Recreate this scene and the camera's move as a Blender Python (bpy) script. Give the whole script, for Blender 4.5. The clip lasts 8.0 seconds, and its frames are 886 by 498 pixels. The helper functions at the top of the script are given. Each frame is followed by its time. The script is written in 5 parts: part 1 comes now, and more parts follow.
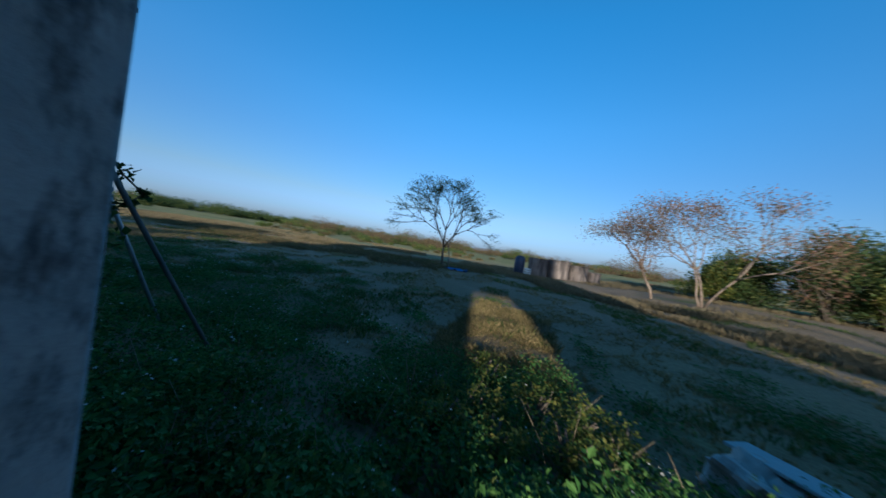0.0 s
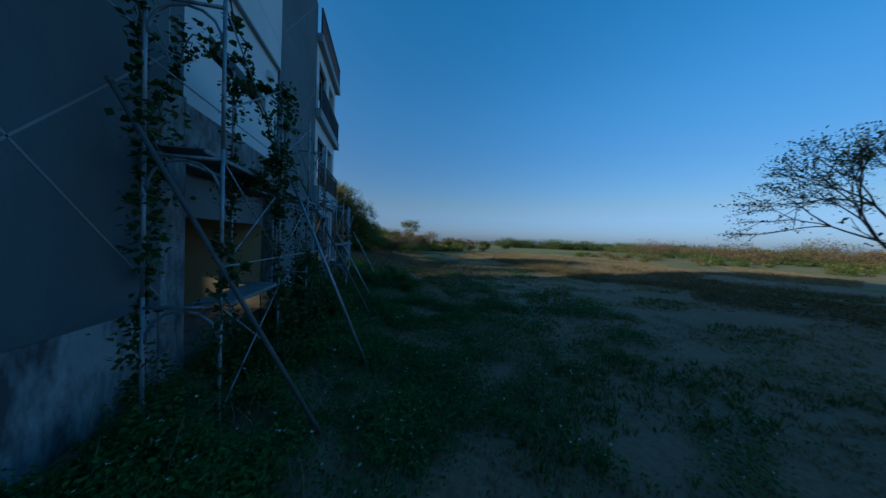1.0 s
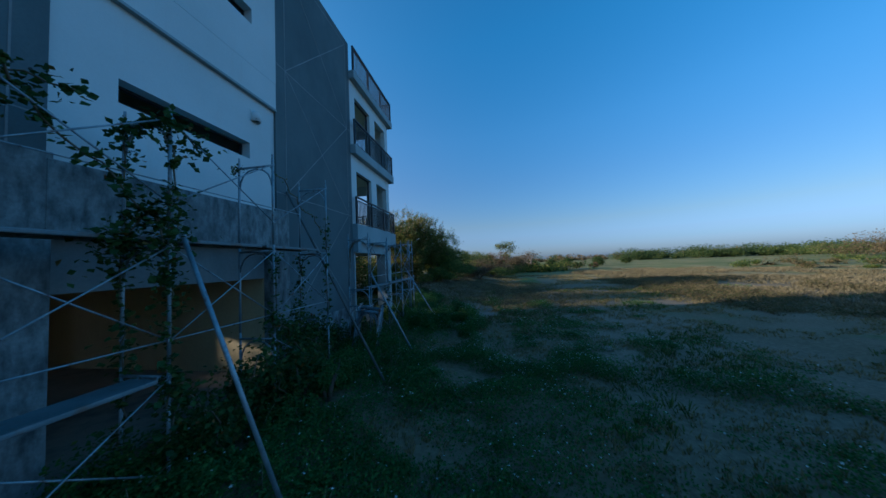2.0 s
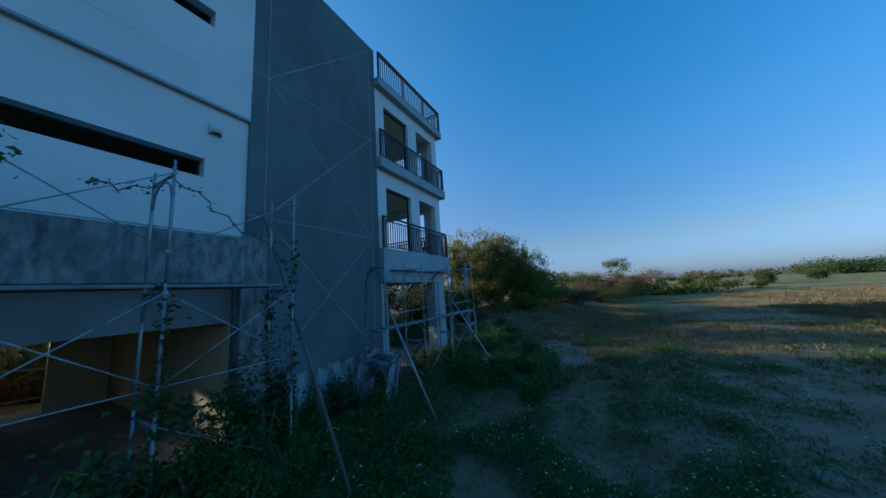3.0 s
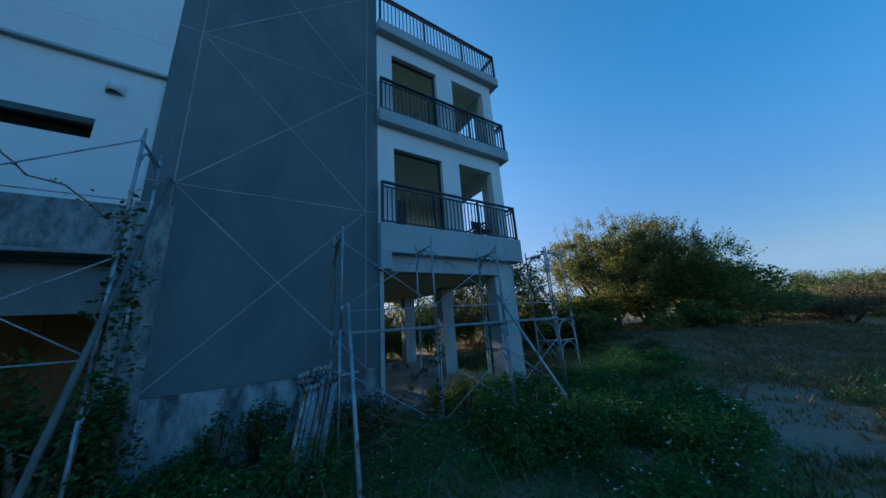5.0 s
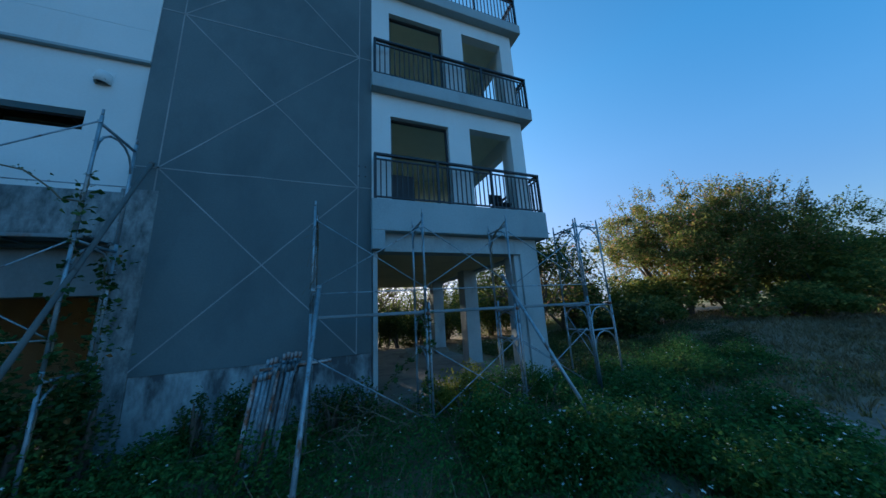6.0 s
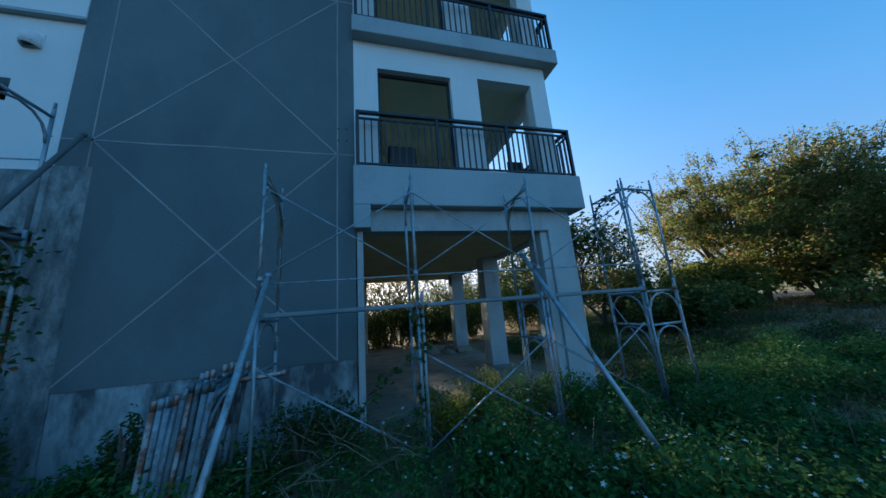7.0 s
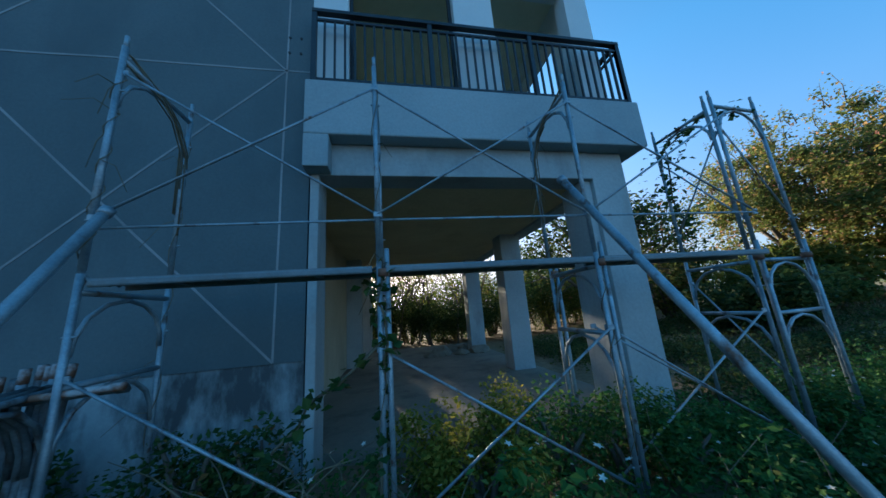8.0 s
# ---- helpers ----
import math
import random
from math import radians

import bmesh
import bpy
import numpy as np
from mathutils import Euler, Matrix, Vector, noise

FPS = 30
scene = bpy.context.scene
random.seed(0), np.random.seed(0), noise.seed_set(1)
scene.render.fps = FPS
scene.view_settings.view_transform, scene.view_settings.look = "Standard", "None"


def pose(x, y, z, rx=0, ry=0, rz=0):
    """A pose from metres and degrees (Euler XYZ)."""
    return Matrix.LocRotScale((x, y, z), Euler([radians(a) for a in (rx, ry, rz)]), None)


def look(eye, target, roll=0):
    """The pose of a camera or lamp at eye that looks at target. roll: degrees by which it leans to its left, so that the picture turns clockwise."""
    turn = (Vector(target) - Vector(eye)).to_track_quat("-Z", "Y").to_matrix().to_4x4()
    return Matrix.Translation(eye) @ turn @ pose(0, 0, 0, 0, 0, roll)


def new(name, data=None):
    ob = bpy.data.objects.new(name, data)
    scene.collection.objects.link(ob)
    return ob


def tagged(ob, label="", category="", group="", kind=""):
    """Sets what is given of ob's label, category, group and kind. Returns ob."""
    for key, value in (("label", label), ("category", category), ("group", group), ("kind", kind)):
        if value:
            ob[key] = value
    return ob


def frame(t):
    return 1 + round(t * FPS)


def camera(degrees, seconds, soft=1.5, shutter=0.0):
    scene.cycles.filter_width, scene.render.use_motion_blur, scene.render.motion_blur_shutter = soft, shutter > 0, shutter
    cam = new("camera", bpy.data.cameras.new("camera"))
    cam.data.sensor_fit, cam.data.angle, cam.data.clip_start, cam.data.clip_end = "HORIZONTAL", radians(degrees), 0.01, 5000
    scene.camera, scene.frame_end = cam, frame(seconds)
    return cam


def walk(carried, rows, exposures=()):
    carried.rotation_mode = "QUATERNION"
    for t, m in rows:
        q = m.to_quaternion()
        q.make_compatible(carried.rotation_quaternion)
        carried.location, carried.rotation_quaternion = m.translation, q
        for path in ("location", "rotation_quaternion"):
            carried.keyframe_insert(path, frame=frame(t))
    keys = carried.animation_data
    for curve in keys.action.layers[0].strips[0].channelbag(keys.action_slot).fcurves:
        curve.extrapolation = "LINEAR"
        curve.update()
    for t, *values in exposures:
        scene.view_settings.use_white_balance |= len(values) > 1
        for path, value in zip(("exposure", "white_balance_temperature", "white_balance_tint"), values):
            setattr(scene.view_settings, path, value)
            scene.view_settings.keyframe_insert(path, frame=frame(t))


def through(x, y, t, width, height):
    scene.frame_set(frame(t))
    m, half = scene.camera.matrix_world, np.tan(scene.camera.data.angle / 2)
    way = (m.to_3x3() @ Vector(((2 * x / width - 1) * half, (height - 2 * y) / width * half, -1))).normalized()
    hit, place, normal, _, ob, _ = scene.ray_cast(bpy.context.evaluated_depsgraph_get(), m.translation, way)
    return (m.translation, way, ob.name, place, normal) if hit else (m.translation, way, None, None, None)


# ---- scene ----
cam = camera(114.8, 8.0, soft=1.5, shutter=0.12)
METRES, EYE, TILT, LEAN, TURN = 20.34, 2.4, 0.0, 0.0, 18.0
ROWS = [
    (0.0, -0.004, -0.0145, 0.0, 0.12, -0.76, -8.76),
    (0.5, 0.0358, 0.0727, 0.0066, 35.94, -2.88, -6.1),
    (1.0, 0.0305, 0.1548, 0.0219, 60.43, -1.56, -2.18),
    (1.5, -0.0002, 0.2292, 0.0347, 71.54, 0.75, 0.94),
    (3.0, -0.1898, 0.4002, 0.0518, 101.12, 8.53, 3.64),
    (3.5, -0.2691, 0.4227, 0.0401, 108.85, 12.97, 4.64),
    (4.0, -0.3347, 0.44, 0.0297, 116.41, 15.76, 5.05),
    (4.5, -0.3849, 0.4609, 0.0165, 123.91, 16.01, 4.63),
    (6.0, -0.501, 0.4867, 0.0059, 141.54, 12.5, 3.17),
    (6.5, -0.5339, 0.4705, 0.0073, 145.29, 12.06, 3.68),
    (7.0, -0.5624, 0.4454, 0.0028, 147.87, 11.96, 4.4),
    (7.5, -0.5912, 0.4142, -0.0049, 149.84, 12.22, 4.67),
    (8.0, -0.6201, 0.3803, -0.0103, 152.03, 12.3, 4.26),
]
walk(cam, [(t, pose(0, 0, EYE, TILT, LEAN, TURN) @ pose(METRES * x, METRES * y, METRES * z, 90 + pitch, roll, yaw)) for t, x, y, z, yaw, pitch, roll in ROWS],
     [(0.0, 0.62, 5000, 8), (0.45, 0.22, 5000, 8), (1.0, 0.28, 5000, 8), (1.5, 0.50, 5000, 8), (3.5, 0.8, 5000, 8), (4.5, 0.9, 5100, 8), (6.5, 1.3, 5300, 8), (8.0, 1.5, 5450, 8)])

# ---- world, sun, exposure ----
SUN_EL, SUN_AZ = 12.5, -11.3          # the sun stands low behind the building
world = bpy.data.worlds.new("sky")
scene.world = world
world.use_nodes = True
wt = world.node_tree
sky = wt.nodes.new("ShaderNodeTexSky")
sky.sky_type, sky.sun_disc = "NISHITA", False
sky.sun_elevation, sky.sun_rotation = radians(SUN_EL), radians(180 + SUN_AZ)
sky.air_density, sky.dust_density, sky.ozone_density, sky.altitude = 1.0, 0.9, 3.0, 0
deep = wt.nodes.new("ShaderNodeHueSaturation")
deep.inputs["Hue"].default_value, deep.inputs["Saturation"].default_value, deep.inputs["Value"].default_value = 0.491, 1.15, 1.28
wt.links.new(sky.outputs[0], deep.inputs["Color"])
# lilac haze low over the horizon
way = wt.nodes.new("ShaderNodeTexCoord")
split = wt.nodes.new("ShaderNodeSeparateXYZ")
wt.links.new(way.outputs["Generated"], split.inputs[0])
haze = wt.nodes.new("ShaderNodeValToRGB")
haze.color_ramp.elements[0].position, haze.color_ramp.elements[0].color = 0.0, (0.50, 0.60, 0.98, 1)
haze.color_ramp.elements[1].position, haze.color_ramp.elements[1].color = 0.62, (0.84, 1.09, 1.07, 1)
for height, tone in ((0.05, (0.61, 0.62, 0.85, 1)), (0.12, (0.84, 0.65, 0.63, 1)), (0.26, (0.90, 0.77, 0.76, 1)), (0.40, (0.94, 0.94, 0.92, 1))):
    step = haze.color_ramp.elements.new(height)
    step.color = tone
wt.links.new(split.outputs["Z"], haze.inputs[0])
veil = wt.nodes.new("ShaderNodeMix")
veil.data_type, veil.blend_type = "RGBA", "MULTIPLY"
veil.inputs[0].default_value = 1.0
# the sky pales towards the side where the low sun stands
pale = wt.nodes.new("ShaderNodeHueSaturation")
pale.inputs["Hue"].default_value, pale.inputs["Saturation"].default_value, pale.inputs["Value"].default_value = 0.494, 0.88, 1.16
wt.links.new(sky.outputs[0], pale.inputs["Color"])
sunward = wt.nodes.new("ShaderNodeMapRange")
sunward.interpolation_type = "SMOOTHSTEP"
sunward.inputs["From Min"].default_value, sunward.inputs["From Max"].default_value = 0.1, -1.0
wt.links.new(split.outputs["Y"], sunward.inputs["Value"])
both = wt.nodes.new("ShaderNodeMix")
both.data_type = "RGBA"
wt.links.new(sunward.outputs[0], both.inputs[0])
wt.links.new(deep.outputs[0], both.inputs[6])
wt.links.new(pale.outputs[0], both.inputs[7])
wt.links.new(both.outputs[2], veil.inputs[6])
wt.links.new(haze.outputs[0], veil.inputs[7])
wt.links.new(veil.outputs[2], wt.nodes["Background"].inputs[0])
wt.nodes["Background"].inputs[1].default_value = 0.10
sun = new("sun", bpy.data.lights.new("sun", "SUN"))
sun.data.energy, sun.data.angle, sun.data.color = 5.0, radians(1.2), (1.0, 0.78, 0.52)
sun_from = Vector((math.sin(radians(-SUN_AZ)) * math.cos(radians(SUN_EL)), -math.cos(radians(SUN_AZ)) * math.cos(radians(SUN_EL)), math.sin(radians(SUN_EL))))
sun.matrix_world = look(sun_from * 80, (0, 0, 0))


# ---- materials ----
def nodes_of(name):
    m = bpy.data.materials.new(name)
    m.use_nodes = True
    return m, m.node_tree.nodes, m.node_tree.links, m.node_tree.nodes["Principled BSDF"]


def noise_node(n, l, co, scale, detail=4.0, rough=0.55):
    t = n.new("ShaderNodeTexNoise")
    t.inputs["Scale"].default_value, t.inputs["Detail"].default_value, t.inputs["Roughness"].default_value = scale, detail, rough
    l.new(co, t.inputs["Vector"])
    return t


def ramp(n, l, value, stops):
    r = n.new("ShaderNodeValToRGB")
    e = r.color_ramp.elements
    while len(e) < len(stops):
        e.new(0.5)
    for k, (p, c) in enumerate(stops):
        e[k].position, e[k].color = p, (*c, 1) if len(c) == 3 else c
    l.new(value, r.inputs[0])
    return r


def blend(n, l, fac, a, b, how="MIX"):
    x = n.new("ShaderNodeMix")
    x.data_type, x.blend_type = "RGBA", how
    for key, v in ((0, fac), (6, a), (7, b)):
        if hasattr(v, "is_output"):
            l.new(v, x.inputs[key])
        elif key == 0:
            x.inputs[0].default_value = v
        else:
            x.inputs[key].default_value = (*v, 1)
    return x.outputs[2]


def surf(name, c1, c2, big=0.6, fine=18.0, rough=0.85, bump=0.15, metal=0.0, stain=None, stain_scale=(1.2, 1.2, 0.35), stain_at=(0.52, 0.68), island=0.0, grain=0.35, vary=0.0):
    """A weathered surface: broad tone changes, fine grain, and stains that run down where given."""
    m, n, l, p = nodes_of(name)
    co = n.new("ShaderNodeTexCoord").outputs["Object"]
    if vary:
        own = n.new("ShaderNodeObjectInfo")
        shift = n.new("ShaderNodeVectorMath")
        shift.operation = "MULTIPLY_ADD"
        l.new(own.outputs["Random"], shift.inputs[0])
        shift.inputs[1].default_value = (37.0, 53.0, 71.0)
        l.new(co, shift.inputs[2])
        co = shift.outputs[0]
    a = noise_node(n, l, co, big, 5.0)
    b = noise_node(n, l, co, fine, 6.0, 0.65)
    base = blend(n, l, ramp(n, l, a.outputs[0], [(0.32, (0, 0, 0)), (0.68, (1, 1, 1))]).outputs[0], c1, c2)
    base = blend(n, l, grain, base, ramp(n, l, b.outputs[0], [(0.25, (0.45, 0.45, 0.45)), (0.75, (1.0, 1.0, 1.0))]).outputs[0], "MULTIPLY")
    if stain:
        mp = n.new("ShaderNodeMapping")
        mp.inputs["Scale"].default_value = stain_scale
        l.new(co, mp.inputs["Vector"])
        s = noise_node(n, l, mp.outputs[0], 1.6, 8.0, 0.62)
        mask = ramp(n, l, s.outputs[0], [(stain_at[0], (0, 0, 0)), (stain_at[1], (1, 1, 1))])
        base = blend(n, l, mask.outputs[0], base, stain)
    if vary:
        who = n.new("ShaderNodeObjectInfo")
        base = blend(n, l, vary, base, ramp(n, l, who.outputs["Random"], [(0, (0.45, 0.42, 0.38)), (0.5, (0.9, 0.9, 0.9)), (1, (1.25, 1.25, 1.25))]).outputs[0], "MULTIPLY")
    if island:
        g = n.new("ShaderNodeNewGeometry")
        base = blend(n, l, island, base, ramp(n, l, g.outputs["Random Per Island"], [(0, (0.35, 0.35, 0.35)), (1, (1.5, 1.5, 1.5))]).outputs[0], "MULTIPLY")
    l.new(base, p.inputs["Base Color"])
    p.inputs["Roughness"].default_value, p.inputs["Metallic"].default_value = rough, metal
    if bump:
        bp = n.new("ShaderNodeBump")
        bp.inputs["Strength"].default_value, bp.inputs["Distance"].default_value = bump, 0.02
        l.new(b.outputs[0], bp.inputs["Height"])
        l.new(bp.outputs[0], p.inputs["Normal"])
    return m


def leafy(name, stops, rough=0.55, through=0.3, gloss=0.25):
    """Leaves whose tint changes from leaf to leaf, letting some light through."""
    m, n, l, p = nodes_of(name)
    g = n.new("ShaderNodeNewGeometry")
    c = ramp(n, l, g.outputs["Random Per Island"], stops)
    co = n.new("ShaderNodeTexCoord").outputs["Object"]
    a = noise_node(n, l, co, 0.5, 3.0)
    col = blend(n, l, 0.6, c.outputs[0], ramp(n, l, a.outputs[0], [(0.3, (0.55, 0.6, 0.5)), (0.7, (1.15, 1.1, 1.0))]).outputs[0], "MULTIPLY")
    l.new(col, p.inputs["Base Color"])
    p.inputs["Roughness"].default_value = 0.65 - 0.2 * (gloss > 0.3)
    p.inputs["Specular IOR Level"].default_value = gloss
    t = n.new("ShaderNodeBsdfTranslucent")
    l.new(col, t.inputs["Color"])
    mx = n.new("ShaderNodeMixShader")
    mx.inputs[0].default_value = through
    l.new(p.outputs[0], mx.inputs[1])
    l.new(t.outputs[0], mx.inputs[2])
    l.new(mx.outputs[0], n["Material Output"].inputs["Surface"])
    return m


M_GREY = surf("grey_wall_paint", (0.104, 0.136, 0.146), (0.148, 0.187, 0.197), 0.35, 30, 0.8, 0.12, stain=(0.078, 0.104, 0.114), stain_scale=(0.7, 0.7, 0.4), stain_at=(0.46, 0.8))
M_WHITE = surf("white_wall_paint", (0.62, 0.66, 0.66), (0.70, 0.74, 0.74), 0.5, 26, 0.8, 0.02, grain=0.12, stain=(0.60, 0.60, 0.58), stain_scale=(1.5, 1.5, 0.2), stain_at=(0.55, 0.85))
M_TRIM = surf("pale_grey_render", (0.30, 0.36, 0.38), (0.38, 0.445, 0.465), 0.8, 30, 0.8, 0.08, stain=(0.25, 0.285, 0.3), stain_at=(0.55, 0.85))
M_RAW = surf("raw_concrete", (0.235, 0.265, 0.27), (0.35, 0.39, 0.395), 1.1, 22, 0.88, 0.25, stain=(0.07, 0.085, 0.09), stain_scale=(4.5, 4.5, 1.8), stain_at=(0.40, 0.68), grain=0.6)
M_PLINTH = surf("stained_plinth_concrete", (0.29, 0.34, 0.36), (0.44, 0.50, 0.52), 1.3, 20, 0.88, 0.25, stain=(0.075, 0.085, 0.09), stain_scale=(1.5, 1.5, 0.6), stain_at=(0.45, 0.62))
M_COLUMN = surf("column_concrete", (0.36, 0.40, 0.41), (0.46, 0.505, 0.51), 1.0, 22, 0.88, 0.2, stain=(0.24, 0.255, 0.25), stain_at=(0.52, 0.75))
M_INSIDE = surf("inside_plaster", (0.66, 0.54, 0.31), (0.76, 0.63, 0.38), 0.8, 18, 0.9, 0.15, stain=(0.54, 0.43, 0.26), stain_at=(0.5, 0.75))
M_PILLAR = surf("blotched_pillar_concrete", (0.23, 0.32, 0.37), (0.35, 0.445, 0.49), 3.0, 26, 0.88, 0.4, stain=(0.07, 0.10, 0.12), stain_scale=(7, 7, 3), stain_at=(0.48, 0.64))
# grey of the recessed beam is darkened for the shade it stands in
M_BEAM = surf("smooth_shaded_beam_concrete", (0.21, 0.24, 0.25), (0.28, 0.315, 0.325), 0.7, 22, 0.88, 0.2, stain=(0.16, 0.185, 0.195), stain_at=(0.5, 0.8))
M_TAN = surf("dull_tan_plaster", (0.52, 0.47, 0.33), (0.62, 0.56, 0.40), 0.8, 18, 0.9, 0.25, stain=(0.40, 0.36, 0.25), stain_at=(0.48, 0.75))
M_DIRT = surf("dirt_clods", (0.20, 0.165, 0.125), (0.32, 0.27, 0.21), 2.5, 14, 0.95, 0.5)
# room plaster and floor made paler so bounced light brightens the dim rooms
M_ROOM = surf("room_plaster", (0.78, 0.74, 0.54), (0.86, 0.82, 0.63), 0.8, 18, 0.9, 0.05, stain=(0.70, 0.65, 0.46), stain_at=(0.5, 0.8), grain=0.12)
M_SCREED = surf("pale_bounce_screed", (0.42, 0.39, 0.32), (0.54, 0.50, 0.42), 0.9, 16, 0.95, 0.2, stain=(0.34, 0.31, 0.25), stain_scale=(1, 1, 1), stain_at=(0.5, 0.75))
M_FLOOR = surf("dusty_concrete_floor", (0.20, 0.17, 0.135), (0.30, 0.255, 0.20), 0.9, 16, 0.95, 0.5, stain=(0.11, 0.095, 0.08), stain_scale=(1, 1, 1), stain_at=(0.5, 0.7))
M_LINE = surf("pale_score_line", (0.23, 0.245, 0.25), (0.38, 0.395, 0.40), 1.5, 30, 0.9, 0.2)
M_RAIL = surf("dark_railing_paint", (0.018, 0.02, 0.024), (0.03, 0.032, 0.036), 2.0, 40, 0.45, 0.05, metal=0.2)
M_TUBE = surf("galvanised_tube", (0.25, 0.31, 0.35), (0.45, 0.53, 0.58), 5.0, 60, 0.45, 0.2, metal=0.45, stain=(0.13, 0.075, 0.05), stain_scale=(4, 4, 3), stain_at=(0.56, 0.66), grain=0.6)
M_OLDTUBE = surf("weathered_tube", (0.15, 0.19, 0.215), (0.34, 0.42, 0.475), 6.0, 60, 0.6, 0.25, metal=0.25, stain=(0.075, 0.05, 0.038), stain_scale=(5, 5, 2.2), stain_at=(0.52, 0.66), grain=0.7, vary=0.75)
M_RUST = surf("rusty_tube", (0.16, 0.075, 0.045), (0.27, 0.14, 0.085), 4.0, 40, 0.75, 0.3, stain=(0.42, 0.43, 0.44), stain_scale=(2, 2, 2), stain_at=(0.5, 0.6))
M_DECK = surf("steel_deck_plank", (0.14, 0.175, 0.19), (0.25, 0.29, 0.31), 2.0, 30, 0.6, 0.2, metal=0.2, stain=(0.17, 0.12, 0.09), stain_scale=(2, 2, 2), stain_at=(0.55, 0.7))
M_TIMBER = surf("weathered_timber", (0.09, 0.10, 0.10), (0.17, 0.18, 0.175), 2.0, 40, 0.85, 0.3)
M_BARK = surf("bark", (0.10, 0.08, 0.06), (0.17, 0.14, 0.11), 3.0, 30, 0.9, 0.4)
M_PALEBARK = surf("pale_bark", (0.20, 0.145, 0.105), (0.32, 0.25, 0.19), 3.0, 30, 0.9, 0.3)
M_STEM = surf("vine_stem", (0.12, 0.10, 0.07), (0.2, 0.17, 0.11), 4.0, 30, 0.9, 0.3)
M_STALK = surf("dry_stalk", (0.16, 0.13, 0.085), (0.28, 0.23, 0.15), 4.0, 30, 0.9, 0.1)
M_BLACK = surf("black_plastic", (0.012, 0.012, 0.013), (0.022, 0.022, 0.024), 3.0, 40, 0.5, 0.05)
M_BLUE = surf("blue_sheet", (0.03, 0.12, 0.38), (0.05, 0.17, 0.46), 2.0, 20, 0.5, 0.2)
M_NAVY = surf("navy_drum", (0.015, 0.03, 0.07), (0.03, 0.045, 0.09), 2.0, 20, 0.5, 0.1)
M_TANK = surf("stained_tank_concrete", (0.15, 0.12, 0.10), (0.27, 0.23, 0.20), 0.9, 8, 0.85, 0.2, stain=(0.06, 0.05, 0.045), stain_scale=(1.2, 1.2, 0.15), stain_at=(0.44, 0.6))
M_STONE = surf("pale_stone", (0.34, 0.33, 0.31), (0.5, 0.48, 0.45), 2.5, 14, 0.9, 0.4)
M_WEED = leafy("weed_leaves", [(0, (0.032, 0.09, 0.026)), (0.5, (0.066, 0.165, 0.038)), (0.92, (0.115, 0.215, 0.05)), (1, (0.21, 0.23, 0.06))], 0.55, 0.35, 0.22)
# yellow-green raised to look sunlit where no direct sun reaches the shrubs
M_SUNLIME = leafy("sun_brightened_leaves", [(0, (0.12, 0.16, 0.024)), (0.5, (0.30, 0.31, 0.05)), (1, (0.52, 0.42, 0.085))], 0.5, 0.5)
M_VINE = leafy("vine_leaves", [(0, (0.03, 0.075, 0.025)), (0.6, (0.06, 0.13, 0.036)), (0.95, (0.12, 0.16, 0.042)), (1, (0.25, 0.10, 0.03))], 0.5, 0.36)
M_PETAL = leafy("white_petals", [(0, (0.6, 0.6, 0.58)), (1, (0.8, 0.8, 0.78))], 0.6, 0.2)
M_CROWN = leafy("thicket_leaves", [(0, (0.072, 0.114, 0.031)), (0.45, (0.155, 0.19, 0.052)), (0.78, (0.25, 0.235, 0.06)), (0.93, (0.40, 0.26, 0.10)), (1, (0.46, 0.22, 0.18))], 0.5, 0.58)
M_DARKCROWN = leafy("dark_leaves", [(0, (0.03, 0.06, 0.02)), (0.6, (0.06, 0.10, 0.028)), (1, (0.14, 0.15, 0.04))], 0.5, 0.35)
# greener copy of M_CROWN; the thicket's shaded side is put into this colour
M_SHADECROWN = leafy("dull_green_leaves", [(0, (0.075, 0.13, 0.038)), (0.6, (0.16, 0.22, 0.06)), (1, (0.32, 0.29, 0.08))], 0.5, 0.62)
# bright tint carries the sunlit look of the upper leaves behind the storey
M_SUNLEAF = leafy("sun_tinted_yellow_green_leaves", [(0, (0.07, 0.13, 0.025)), (0.5, (0.18, 0.26, 0.045)), (1, (0.38, 0.36, 0.07))], 0.5, 0.68)
M_OLIVE = leafy("olive_leaves", [(0, (0.07, 0.115, 0.028)), (0.6, (0.16, 0.195, 0.045)), (1, (0.32, 0.28, 0.065))], 0.5, 0.58)
M_BROWN = leafy("dry_brown_leaves", [(0, (0.085, 0.07, 0.04)), (0.6, (0.155, 0.115, 0.065)), (1, (0.22, 0.16, 0.085))])
M_DRYSCRUB = leafy("dry_scrub_leaves", [(0, (0.06, 0.08, 0.028)), (0.4, (0.13, 0.12, 0.05)), (0.75, (0.20, 0.145, 0.075)), (1, (0.28, 0.19, 0.10))], 0.6, 0.4)
M_PINK = leafy("pink_dry_leaves", [(0, (0.10, 0.10, 0.04)), (0.35, (0.19, 0.135, 0.07)), (0.7, (0.235, 0.125, 0.075)), (1, (0.29, 0.15, 0.10))])
M_GRASS = leafy("dry_grass", [(0, (0.105, 0.11, 0.037)), (0.3, (0.19, 0.155, 0.062)), (0.7, (0.295, 0.222, 0.10)), (1, (0.41, 0.30, 0.15))], 0.8, 0.3)
M_DULLGRASS = leafy("dull_brown_grass", [(0, (0.12, 0.10, 0.055)), (0.5, (0.17, 0.138, 0.078)), (1, (0.24, 0.19, 0.11))], 0.8, 0.2)
